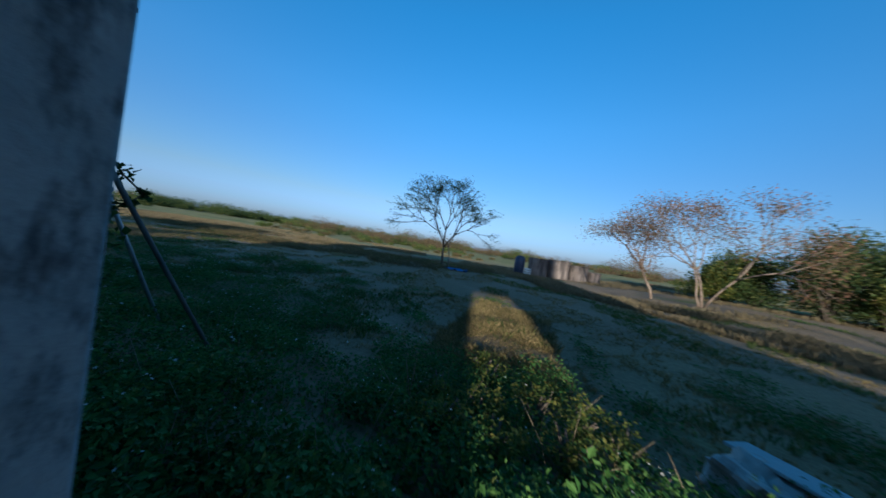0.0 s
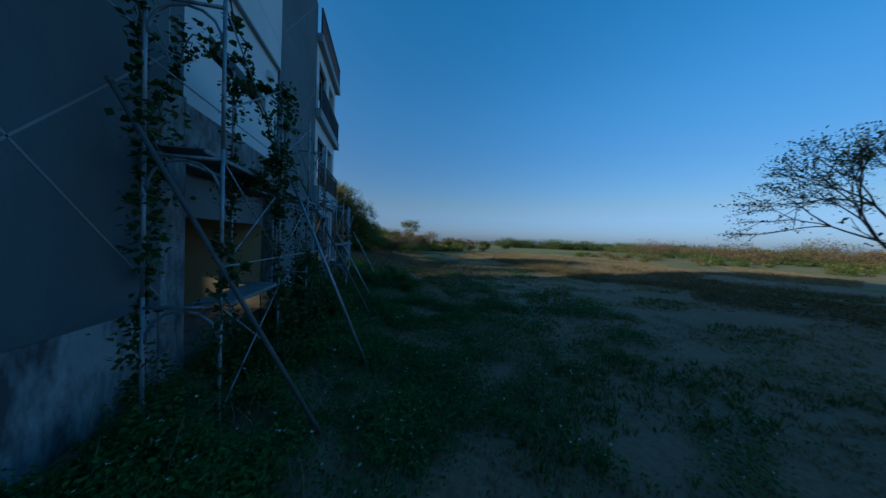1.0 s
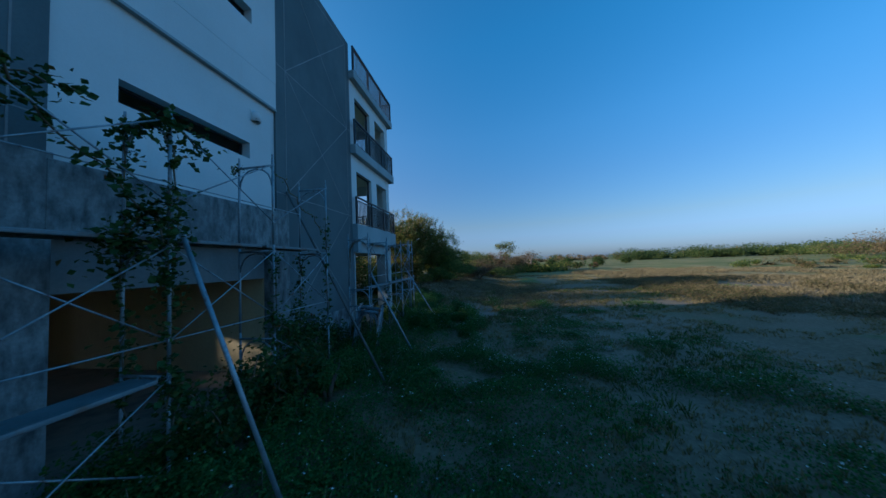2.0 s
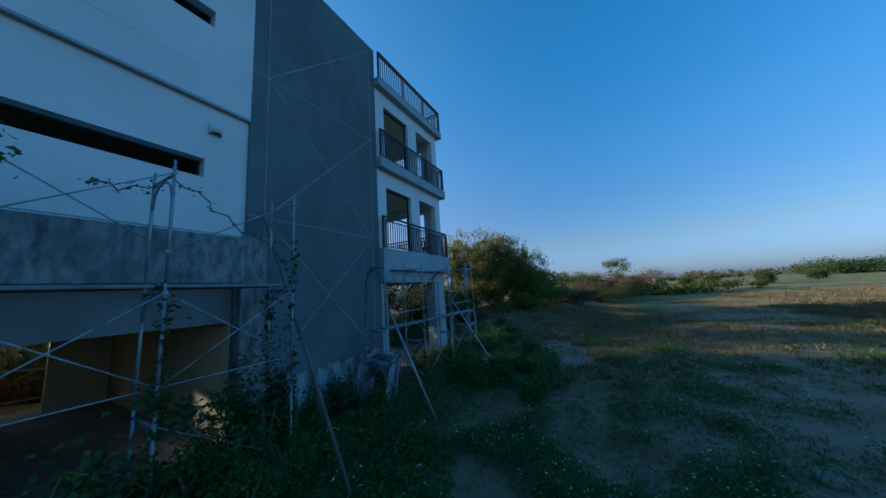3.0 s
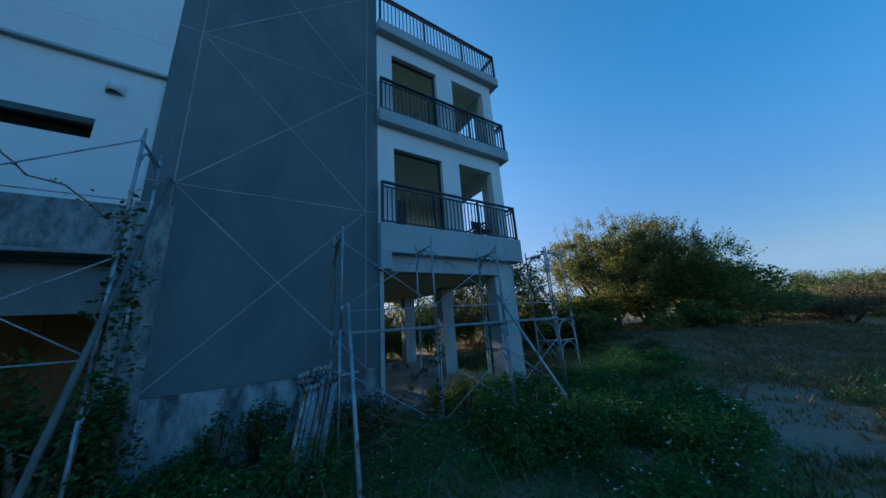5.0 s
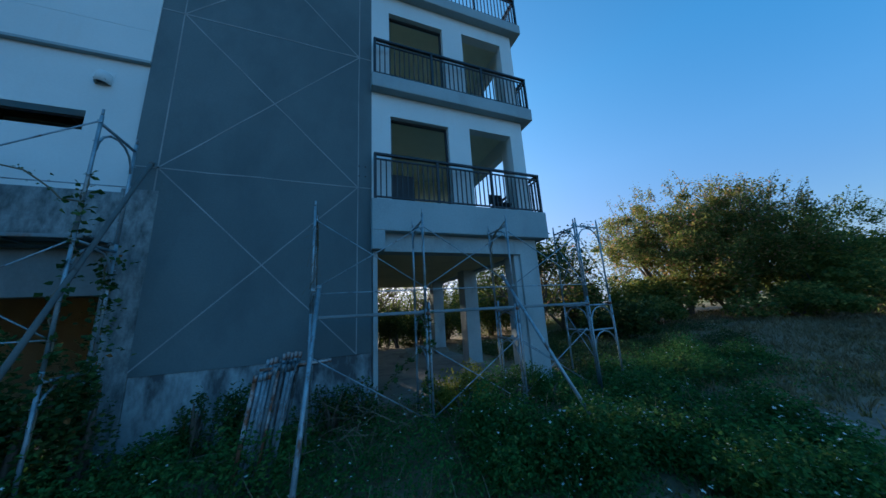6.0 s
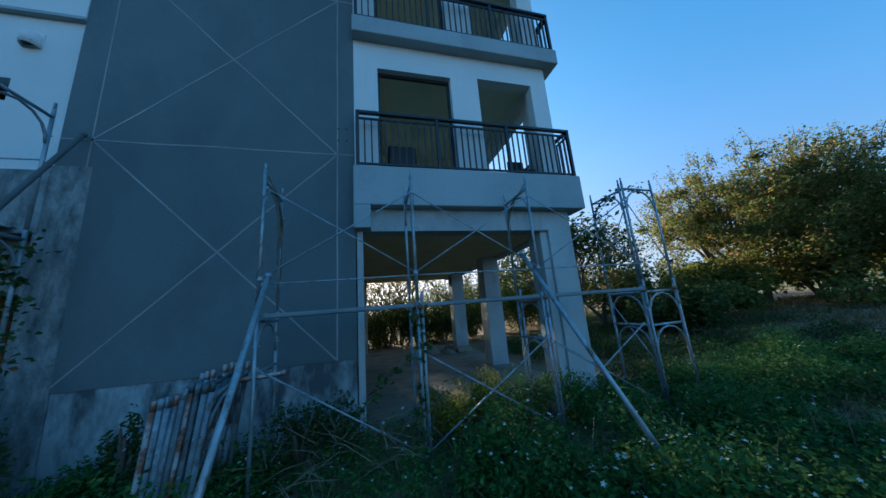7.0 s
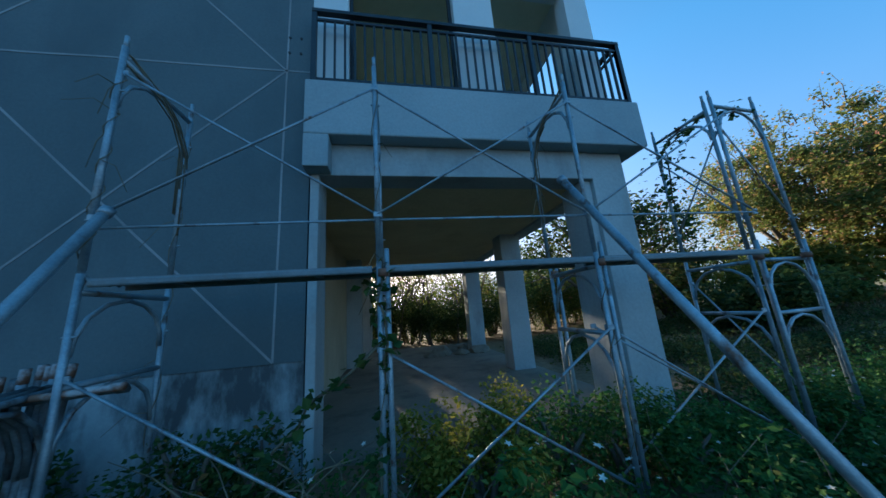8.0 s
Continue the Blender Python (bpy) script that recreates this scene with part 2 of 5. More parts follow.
M_GREENGRASS = leafy("green_grass", [(0, (0.04, 0.09, 0.02)), (0.6, (0.08, 0.14, 0.03)), (1, (0.20, 0.19, 0.06))], 0.8, 0.3)


def ground_material():
    m, n, l, p = nodes_of("field_ground")
    co = n.new("ShaderNodeTexCoord").outputs["Object"]
    mp = n.new("ShaderNodeMapping")
    mp.inputs["Scale"].default_value = (0.05, 0.16, 1)
    l.new(co, mp.inputs["Vector"])
    strips = noise_node(n, l, mp.outputs[0], 1.0, 5.0)
    far = noise_node(n, l, co, 0.035, 5.0)
    mid = noise_node(n, l, co, 0.35, 8.0, 0.6)
    fine = noise_node(n, l, co, 9.0, 8.0, 0.7)
    grass = ramp(n, l, fine.outputs[0], [(0.3, (0.12, 0.092, 0.053)), (0.55, (0.205, 0.156, 0.095)), (0.75, (0.30, 0.228, 0.145))])
    soil = ramp(n, l, fine.outputs[0], [(0.3, (0.155, 0.117, 0.075)), (0.7, (0.27, 0.205, 0.135))])
    lush = ramp(n, l, fine.outputs[0], [(0.3, (0.05, 0.075, 0.02)), (0.7, (0.16, 0.19, 0.055))])
    near = blend(n, l, ramp(n, l, mid.outputs[0], [(0.50, (0, 0, 0)), (0.62, (1, 1, 1))]).outputs[0], grass.outputs[0], soil.outputs[0])
    c = blend(n, l, ramp(n, l, strips.outputs[0], [(0.58, (0, 0, 0)), (0.68, (1, 1, 1))]).outputs[0], near, lush.outputs[0])
    # a trodden bare patch beside the end of the building, and brown dirt of the open yard, its tone lightened for dim
    # strips of sun
    for (px, py), (rx, ry), (low, high), tones in (
            ((-15.5, 11.0), (11.0, 5.0), (0.02, 0.30), ((0.155, 0.12, 0.085), (0.31, 0.24, 0.165))),
            ((5.5, 7.0), (6.0, 5.0), (0.02, 0.28), ((0.15, 0.115, 0.065), (0.31, 0.24, 0.135))),
            ((-20.4, 4.5), (3.6, 1.9), (0.08, 0.22), ((0.14, 0.112, 0.085), (0.28, 0.225, 0.175)))):
        at_patch = n.new("ShaderNodeMapping")
        at_patch.inputs["Location"].default_value = (-px / rx, -py / ry, 0)
        at_patch.inputs["Scale"].default_value = (1 / rx, 1 / ry, 0.0)
        l.new(co, at_patch.inputs["Vector"])
        disc = n.new("ShaderNodeTexGradient")
        disc.gradient_type = "SPHERICAL"
        l.new(at_patch.outputs[0], disc.inputs[0])
        patch = n.new("ShaderNodeMath")
        patch.operation = "MULTIPLY"
        l.new(disc.outputs["Fac"], patch.inputs[0])
        l.new(mid.outputs[0], patch.inputs[1])
        c = blend(n, l, ramp(n, l, patch.outputs[0], [(low, (0, 0, 0)), (high, (1, 1, 1))]).outputs[0], c, ramp(n, l, fine.outputs[0], [(0.3, tones[0]), (0.7, tones[1])]).outputs[0])
    # beyond the yard lie green and pale farm fields
    xyz = n.new("ShaderNodeSeparateXYZ")
    l.new(co, xyz.inputs[0])
    field = ramp(n, l, strips.outputs[0], [(0.38, (0.125, 0.15, 0.05)), (0.47, (0.18, 0.18, 0.07)), (0.56, (0.25, 0.21, 0.10)), (0.66, (0.12, 0.155, 0.045))])
    f2 = blend(n, l, 0.5, field.outputs[0], ramp(n, l, far.outputs[0], [(0.35, (0.6, 0.7, 0.5)), (0.65, (1.2, 1.1, 1.0))]).outputs[0], "MULTIPLY")
    length = n.new("ShaderNodeVectorMath")
    length.operation = "LENGTH"
    l.new(co, length.inputs[0])
    mr = n.new("ShaderNodeMapRange")
    mr.inputs["From Min"].default_value, mr.inputs["From Max"].default_value = 42, 72
    l.new(length.outputs["Value"], mr.inputs["Value"])
    c = blend(n, l, mr.outputs[0], c, f2)
    l.new(c, p.inputs["Base Color"])
    p.inputs["Roughness"].default_value = 0.95
    p.inputs["Specular IOR Level"].default_value = 0.15
    bp = n.new("ShaderNodeBump")
    bp.inputs["Strength"].default_value, bp.inputs["Distance"].default_value = 0.6, 0.06
    l.new(fine.outputs[0], bp.inputs["Height"])
    l.new(bp.outputs[0], p.inputs["Normal"])
    return m


M_GROUND = ground_material()


# ---- building helpers ----
def thing(name, label, category, place=(0, 0, 0), group="", kind=""):
    e = new(name)
    e.empty_display_size = 0.3
    e.location = place
    return tagged(e, label, category, group, kind)


def sub(name, parent, label="", place=(0, 0, 0)):
    """A part that is made of pieces of its own."""
    e = new(name)
    e.empty_display_size, e.location, e.parent = 0.2, place, parent
    return tagged(e, label) if label else e


def mesh_of(name, bm):
    me = bpy.data.meshes.new(name)
    bm.to_mesh(me)
    bm.free()
    return me


def put(name, me, mat, parent=None, label=""):
    me.materials.clear()
    me.materials.append(mat)
    ob = new(name, me)
    if parent:
        ob.parent = parent
    return tagged(ob, label) if label else ob


def part(name, bm, mat, parent=None, label=""):
    return put(name, mesh_of(name, bm), mat, parent, label)


def soup(name, verts, faces, mat, parent=None, label="", smooth=False):
    me = bpy.data.meshes.new(name)
    me.from_pydata(np.asarray(verts).tolist(), [], np.asarray(faces).tolist() if not isinstance(faces, list) else faces)
    if smooth:
        me.polygons.foreach_set("use_smooth", [True] * len(me.polygons))
    me.update()
    return put(name, me, mat, parent, label)


def box(bm, x0, x1, y0, y1, z0, z1, bevel=0.0):
    r = bmesh.ops.create_cube(bm, size=1, matrix=Matrix.Translation(((x0 + x1) / 2, (y0 + y1) / 2, (z0 + z1) / 2)) @ Matrix.Diagonal((abs(x1 - x0), abs(y1 - y0), abs(z1 - z0), 1)))
    if bevel:
        edges = list({e for v in r["verts"] for e in v.link_edges})
        bmesh.ops.bevel(bm, geom=edges, offset=bevel, segments=2, affect="EDGES", profile=0.5)


def box_part(name, dims, mat, parent, label="", bevel=0.012):
    for d in (dims if isinstance(dims[0], (tuple, list)) else [dims]):
        bm = bmesh.new()
        box(bm, *d, bevel=bevel)
        ob = part(name, bm, mat, parent, label)
    return ob


def tube_data(points, radii, sides=6):
    """Vertices and faces of a tube along points, with closed ends."""
    pts = [Vector(p) for p in points]
    rad = radii if hasattr(radii, "__len__") else [radii] * len(pts)
    verts, faces, side = [], [], None
    for k, p in enumerate(pts):
        d = (pts[min(k + 1, len(pts) - 1)] - pts[max(k - 1, 0)]).normalized()
        if side is None:
            side = d.orthogonal().normalized()
        side = (side - d * side.dot(d)).normalized()
        up = d.cross(side)
        for s in range(sides):
            a = 2 * math.pi * s / sides
            verts.append(p + (side * math.cos(a) + up * math.sin(a)) * rad[k])
    for k in range(len(pts) - 1):
        for s in range(sides):
            s2 = (s + 1) % sides
            faces.append((k * sides + s, k * sides + s2, (k + 1) * sides + s2, (k + 1) * sides + s))
    faces.append(tuple(range(sides))[::-1])
    faces.append(tuple(range((len(pts) - 1) * sides, len(pts) * sides)))
    return verts, faces


def tubes(name, runs, mat, parent=None, label="", sides=8):
    """One mesh of several tubes: runs of (points, radii)."""
    V, F = [], []
    for points, radii in runs:
        v, f = tube_data(points, radii, sides)
        o = len(V)
        V += [tuple(q) for q in v]
        F += [tuple(i + o for i in q) for q in f]
    return soup(name, V, F, mat, parent, label, smooth=True)


def leaf_quads(rng, centres, size, up=0.3, spread=0.4, narrow=0.55):
    """Small bent leaves, each of two triangles' pairs, at the centres."""
    n = len(centres)
    c = np.asarray(centres, float)
    d = rng.normal(size=(n, 3))
    d[:, 2] = d[:, 2] * 0.5
    d /= np.linalg.norm(d, axis=1, keepdims=True)
    u = rng.normal(size=(n, 3))
    u[:, 2] += up * 3
    s = np.cross(d, u)
    s /= np.linalg.norm(s, axis=1, keepdims=True) + 1e-9
    nrm = np.cross(s, d)
    L = (np.asarray(size) * (1 + spread * rng.uniform(-1, 1, n)))[:, None]
    a = c - d * L * 0.5
    b = c + s * L * 0.5 * narrow + nrm * L * 0.06
    e = c + d * L * 0.5 - nrm * L * 0.12
    f = c - s * L * 0.5 * narrow + nrm * L * 0.06
    verts = np.stack([a, b, e, f], 1).reshape(-1, 3)
    faces = np.arange(4 * n).reshape(n, 4)
    return verts, faces


def smoothstep(t):
    t = np.clip(t, 0, 1)
    return t * t * (3 - 2 * t)


def gz(x, y):
    """Height of the ground."""
    x, y = np.asarray(x, float), np.asarray(y, float)
    z = 0.12 + 0.42 * smoothstep((6.0 - y) / 5.0) + 0.15 * smoothstep((1.2 - y) / 1.2)
    z = z + 0.8 * smoothstep((x - 8) / 10) * smoothstep((y - 15) / 10)
    z = z + 1.0 * smoothstep((-x - 20) / 14) * smoothstep((9 - y) / 10)
    z = z + 0.35 * np.exp(-((x + 7.3) ** 2 + (y - 24) ** 2) / 60)
    z = z + 0.05 * np.sin(x * 0.9 + 1.3) * np.cos(y * 0.7) + 0.03 * np.sin(x * 2.3 + y * 1.9) + 0.10 * np.sin(x * 0.21) * np.sin(y * 0.17 + 0.6)
    return z


# ---- ground ----
def build_ground():
    xs = np.concatenate([-np.geomspace(2500, 45, 26), np.linspace(-40, 30, 141), np.geomspace(34, 2500, 26)])
    ys = np.concatenate([-np.geomspace(2500, 30, 24), np.linspace(-24, 45, 139), np.geomspace(49, 2500, 26)])
    X, Y = np.meshgrid(xs, ys)
    Z = gz(X, Y)
    under = (Y < -0.4) & (Y > -8.6) & (X > -17.4) & (X < 11)
    Z = np.where(under, 0.3, Z)
    n, m = X.shape
    i = np.arange(n * m).reshape(n, m)
    F = np.stack([i[:-1, :-1], i[:-1, 1:], i[1:, 1:], i[1:, :-1]], -1).reshape(-1, 4)
    ob = soup("ground", np.stack([X, Y, Z], -1).reshape(-1, 3), F, M_GROUND, smooth=True)
    tagged(ob, "dry grassy field with bare earth patches and farm strips", "ground", kind="structure")


build_ground()

# ---- the unfinished building ----
building = thing("apartment_building", "unfinished grey and white concrete apartment building, weathered", "building")
XA0, XA1 = -17.85, -13.47      # balcony bay at the far end
XG1 = -9.33                    # grey panel between XA1 and XG1
XW1 = -5.45                    # white bay between XG1 and XW1
XH1 = -1.27                    # second grey panel
XB1 = 3.15                     # second balcony bay
XEND = 11.4
YF, YBACK, ROOF = 0.13, -9.2, 12.6
FLOOR0 = 0.75
STOREYS = (5.04, 8.32, 11.45)    # tops of the balcony floors


def grey_panel(x0, x1):
    pl = 0.44
    low0, low1 = (x0, x1 - pl) if x1 == XG1 else (x0 + pl, x1)
    up0, up1 = (x1 - pl, x1) if x1 == XG1 else (x0, x0 + pl)
    box_part("grey_wall", (up0, up1, YF - 0.25, YF, 4.9, ROOF), M_GREY, building, bevel=0.0)
    q0, q1 = (x1 - pl, x1 + 0.06) if x1 == XG1 else (x0 - 0.06, x0 + pl)
    box_part("pilaster", (q0, q1, YF - 0.35, YF + 0.012, 0.2, 4.9), M_RAW, building, "raw concrete pilaster, pale and mouldy", bevel=0.012)
    w = box_part("grey_wall", (low0, low1, YF - 0.25, YF, 1.79, ROOF), M_GREY, building, "dark grey painted wall with pale score lines", bevel=0.0)
    base = box_part("plinth", (low0, low1, YF - 0.25, YF - 0.012, 0.2, 1.79), M_PLINTH, building, "raw concrete base, stained and mouldy")
    # chalk-pale score lines: uprights, floor lines and crosses between the floors
    a, b = x0 + 0.30, x1 - 0.37
    zs = (1.80, 5.34, 8.84, 12.33)
    runs = [((a, zs[0]), (a, zs[3])), ((b, zs[0]), (b, zs[3])), ((x0, zs[1]), (x1, zs[1])), ((x0, zs[2]), (x1, zs[2])), ((a, zs[3]), (b, zs[3]))]
    for lo, hi in zip(zs, zs[1:]):
        runs += [((a, lo), (b, hi)), ((b, lo), (a, hi))]
    for (xa, za), (xb, zb) in runs:
        d = Vector((xb - xa, 0, zb - za))
        L = d.length
        bm = bmesh.new()
        box(bm, 0, L, 0, 0.004, -0.011, 0.011)
        rng = random.Random(round(L * 1000 + za * 77))
        bmesh.ops.subdivide_edges(bm, edges=[e for e in bm.edges if abs(e.verts[0].co.x - e.verts[1].co.x) > 0.1], cuts=14)
        for v in bm.verts:
            v.co.z += 0.012 * noise.noise(Vector((v.co.x * 1.3 + za * 9 + xa, 3.1, 0)))
        bmesh.ops.transform(bm, verts=bm.verts, matrix=Matrix.Translation((xa, YF + 0.001, za)) @ Matrix.Rotation(-math.atan2(d.z, d.x), 4, "Y"))
        part("score_line", bm, M_LINE, w)
    # small bolt holes near the upper floor line
    for z in (5.62, 5.86):
        for dx in (0.16, 0.30):
            bm = bmesh.new()
            bmesh.ops.create_cone(bm, cap_ends=True, segments=8, radius1=0.018, radius2=0.018, depth=0.012, matrix=Matrix.Translation((x0 + dx - 0.02, YF + 0.004, z)) @ Matrix.Rotation(math.pi / 2, 4, "X"))
            part("bolt_hole", bm, M_BLACK, w)
    return w


grey_panel(XA1, XG1)
grey_panel(XW1, XH1)
box_part("grey_wall", (XB1, 7.3, YF - 0.25, YF, 0.2, ROOF), M_GREY, building)
box_part("end_wall", (7.3, XEND, YF - 0.25, YF - 0.02, 0.2, ROOF), M_WHITE, building)


def rail_run(parent, p0, p1, z, height=1.05):
    """A straight stretch of railing from p0 to p1 (x, y) on the floor top z."""
    a, b = Vector((*p0, z)), Vector((*p1, z))
    d = (b - a)
    L = d.length
    d.normalize()
    turn = Matrix.Translation(a) @ Matrix.Rotation(math.atan2(d.y, d.x), 4, "Z")

    def bar(name, x0, x1, y0, y1, z0, z1):
        bm = bmesh.new()
        box(bm, x0, x1, y0, y1, z0, z1, bevel=0.006)
        bmesh.ops.transform(bm, verts=bm.verts, matrix=turn)
        return part(name, bm, M_RAIL, parent)
    bar("top_rail", -0.03, L + 0.03, -0.04, 0.04, height - 0.055, height)
    bar("upper_bar", 0, L, -0.018, 0.018, height - 0.17, height - 0.13)
    bar("bottom_bar", 0, L, -0.018, 0.018, 0.04, 0.08)
    n = max(1, round(L / 1.5))
    for k in range(n + 1):
        x = L * k / n
        bar("post", x - 0.032, x + 0.032, -0.032, 0.032, 0, height - 0.05)
    m = max(2, round(L / 0.125))
    bm = bmesh.new()
    box(bm, -0.013, 0.013, -0.013, 0.013, 0.06, height - 0.14)
    me = mesh_of("baluster", bm)
    for k in range(1, m):
        x = L * k / m
        if min(abs(x - L * q / n) for q in range(n + 1)) < 0.05:
            continue
        ob = put("baluster", me, M_RAIL, parent)
        ob.matrix_basis = turn @ Matrix.Translation((x, 0, 0))
    if L > 3:
        # a stub of an old bracket under the top rail
        for x in (L * 0.49, L * 0.22):
            bm = bmesh.new()
            box(bm, x - 0.03, x + 0.03, 0.0, 0.05, height - 0.01, height + 0.03, bevel=0.005)
            bmesh.ops.transform(bm, verts=bm.verts, matrix=turn)
            part("joint_clip", bm, M_TUBE, parent, "bright metal clip")


def balcony_bay(x0, x1, mirror=False, detail=True):
    """Bay with french openings and wrap-round balconies on three floors; x0 is its free end."""
    def X(u):
        return x0 + u if not mirror else x1 - u
    W = x1 - x0

    def bx(u0, u1, ya, yb, z0, z1):
        p, q = X(u0), X(u1)
        return (min(p, q), max(p, q), ya, yb, z0, z1)
    # ground storey: corner column, beam, side beam
    box_part("corner_column", bx(0, 0.55, -0.42, YF, 0.2, 4.3), M_COLUMN, building, "pale concrete corner column")
    box_part("pilaster", bx(0.55, 0.72, -0.40, YF - 0.06, 0.2, 3.88), M_COLUMN, building)
    box_part("front_beam", bx(0.55, W - 0.03, -0.22, YF + 0.02, 3.88, 4.3), M_COLUMN, building)
    if not mirror:
        box_part("side_beam", bx(0, 0.35, YBACK, -0.42, 3.9, 4.3), M_COLUMN, building)
    if mirror:
        box_part("jamb", bx(W - 0.155, W - 0.02, -0.25, YF + 0.03, 0.2, 4.0), M_PILLAR, building, "blotched pale plastered jamb")
    else:
        box_part("jamb", bx(W - 0.12, W - 0.02, -0.25, YF + 0.03, 0.2, 3.88), M_COLUMN, building, "pale plastered door jamb")
    for k, z in enumerate(STOREYS):
        thick = (0.74, 0.39, 0.34)[k]
        b = 0.02
        box_part("balcony_slab", [bx(-0.28, W + b, YF - 0.3, 0.36, z - thick, z), bx(-0.28, 0.1, -3.9, YF - 0.3, z - thick, z)] if not mirror else bx(-0.02, W + b, YF - 0.3, 0.36, z - thick, z), M_TRIM, building, "thick pale rendered balcony edge", bevel=0.02)
        if k == 0:
            box_part("slab_drop", bx(W - 0.26, W + b, YF + 0.002, 0.36, 3.89, z - thick + 0.001), M_TRIM, building)
        rl = sub("balcony_railing", building, "dark painted metal balcony railing with slim uprights")
        ya, tall = 0.29, (1.13, 1.08, 1.08)[k]
        rail_run(rl, (X(W - 0.06), ya), (X(-0.2 if not mirror else 0.05), ya), z, tall)
        if not mirror:
            rail_run(rl, (X(-0.2), ya), (X(-0.2), -3.4 if k < 2 else -8.5), z, tall)
        if k < 2:
            top = z + (2.29, 2.24)[k]
            nxt = STOREYS[k + 1] - (0.70, 0.39, 0.34)[k + 1]
            # front wall with two tall openings
            box_part("white_wall", [bx(0, 0.42, YF - 0.25, YF, z, nxt), bx(1.75, 2.38, YF - 0.25, YF, z, nxt), bx(3.92, W, YF - 0.25, YF, z, nxt),
                                    bx(0.42, 1.75, YF - 0.25, YF, top + 0.08, nxt), bx(2.38, 3.92, YF - 0.25, YF, top, nxt)], M_WHITE, building, "white painted wall with open doorways", bevel=0.0)
            box_part("side_wall", [bx(0, 0.25, -0.62, YF - 0.25, z, nxt), bx(0, 0.25, -3.5, -0.62, z + 2.25, nxt), bx(0, 0.25, YBACK, -3.5, z, nxt)] if not mirror else bx(0, 0.25, -3.9, YF - 0.25, z, nxt), M_WHITE, building, bevel=0.0)
            box_part("inner_wall", bx(0.25, W, -4.05, -3.9, z, nxt), M_ROOM, building, bevel=0.0)
            box_part("inner_wall", bx(W - 0.12, W, -3.9, YF - 0.25, z, nxt), M_ROOM, building, bevel=0.0)
            box_part("room_ceiling", bx(0.25, W - 0.12, -3.9, YF - 0.25, nxt - 0.18, nxt), M_ROOM, building, bevel=0.0)
            box_part("room_floor", bx(0.1, W - 0.12, -3.9, YF - 0.3, z - 0.2, z - 0.004), M_SCREED, building, bevel=0.0)
            for u0, u1 in ((0.42, 1.75), (2.38, 3.92)):
                if u0 > 2:
                    fr = sub("door_frame", building, "dark metal lining of an open balcony doorway")
                    box_part("head", bx(u0, u1, YF - 0.2, YF - 0.12, top - 0.05, top), M_RAIL, fr)
                    box_part("side", bx(u0, u0 + 0.05, YF - 0.2, YF - 0.12, z, top - 0.05), M_RAIL, fr)
                    box_part("side", bx(u1 - 0.05, u1, YF - 0.2, YF - 0.12, z, top - 0.05), M_RAIL, fr)


balcony_bay(XA0, XA1)
balcony_bay(XH1, XB1, mirror=True)

# white bay between the grey panels
x0, x1 = XG1, XW1
sx0, sx1 = -8.57, -6.17
for z0, z1 in ((4.82, 7.52), (8.2, 10.9)):
    s0 = 5.94 if z0 < 6 else 9.22
    y1 = 0.07 if z0 < 6 else 0.15
    box_part("white_wall", [(x0, x1, y1 - 0.3, y1, z0, s0), (x0, x1, y1 - 0.3, y1, s0 + 0.38, z1), (x0, sx0, y1 - 0.3, y1, s0, s0 + 0.38), (sx1, x1, y1 - 0.3, y1, s0, s0 + 0.38)], M_WHITE, building, "white painted wall with a slit window", bevel=0.0)
    w = sub("slit_window", building, "long narrow dark window opening")
    box_part("frame", [(sx0, sx0 + 0.04, y1 - 0.26, y1 - 0.2, s0, s0 + 0.38), (sx1 - 0.04, sx1, y1 - 0.26, y1 - 0.2, s0, s0 + 0.38), (sx0 + 0.04, sx1 - 0.04, y1 - 0.26, y1 - 0.2, s0 + 0.34, s0 + 0.38)], M_RAIL, w)
    box_part("inner_wall", (x0, x1, -2.7, -2.6, z0, z1), M_INSIDE, building, bevel=0.0)
box_part("band_course", (x0 + 0.002, x1 + 0.04, -0.13, 0.15, 7.52, 8.2), M_WHITE, building, "white projecting band", bevel=0.01)
box_part("drip_edge", (x0 + 0.002, x1 + 0.05, 0.073, 0.168, 7.46, 7.517), M_TRIM, building, "grey drip edge under the band", bevel=0.006)
box_part("white_wall", (x0, x1, -0.13, 0.15, 10.9, ROOF - 0.1), M_WHITE, building)
box_part("concrete_parapet", (x0, x1, -0.2, 0.16, 3.88, 4.82), M_RAW, building, "raw concrete apron streaked with black mould", bevel=0.02)
box_part("lintel_beam", (x0 + 0.06, x1 - 0.06, -0.45, -0.2, 3.10, 3.88), M_BEAM, building, "smooth concrete beam, shade put into its darker grey", bevel=0.01)
# partition walls and piers inside the open ground storey
box_part("partition", [(-9.25, -8.05, -7.65, -7.5, FLOOR0, 3.95), (-6.94, -5.35, -7.65, -7.5, FLOOR0, 3.95), (-8.05, -6.94, -7.65, -7.5, 3.0, 3.95)], M_INSIDE, building, "unpainted tan plaster partition", bevel=0.0)
rail = sub("opening_rail", building, "pale pipe rail across the rear opening")
tubes("pipe", [([(-8.04, -7.58, 2.02), (-7.5, -7.57, 2.07), (-6.95, -7.58, 2.12)], 0.022)], M_WHITE, rail)
tubes("pipe", [([(-8.04, -7.58, 1.25), (-7.5, -7.57, 1.27), (-6.95, -7.58, 1.3)], 0.018)], M_TUBE, rail)
box_part("partition", (-9.42, -9.27, -9.0, -0.25, FLOOR0, 3.95), M_INSIDE, building, bevel=0.0)
box_part("partition", (-13.05, -12.90, -5.62, YF - 0.25, FLOOR0, 3.95), M_TAN, building, bevel=0.0)
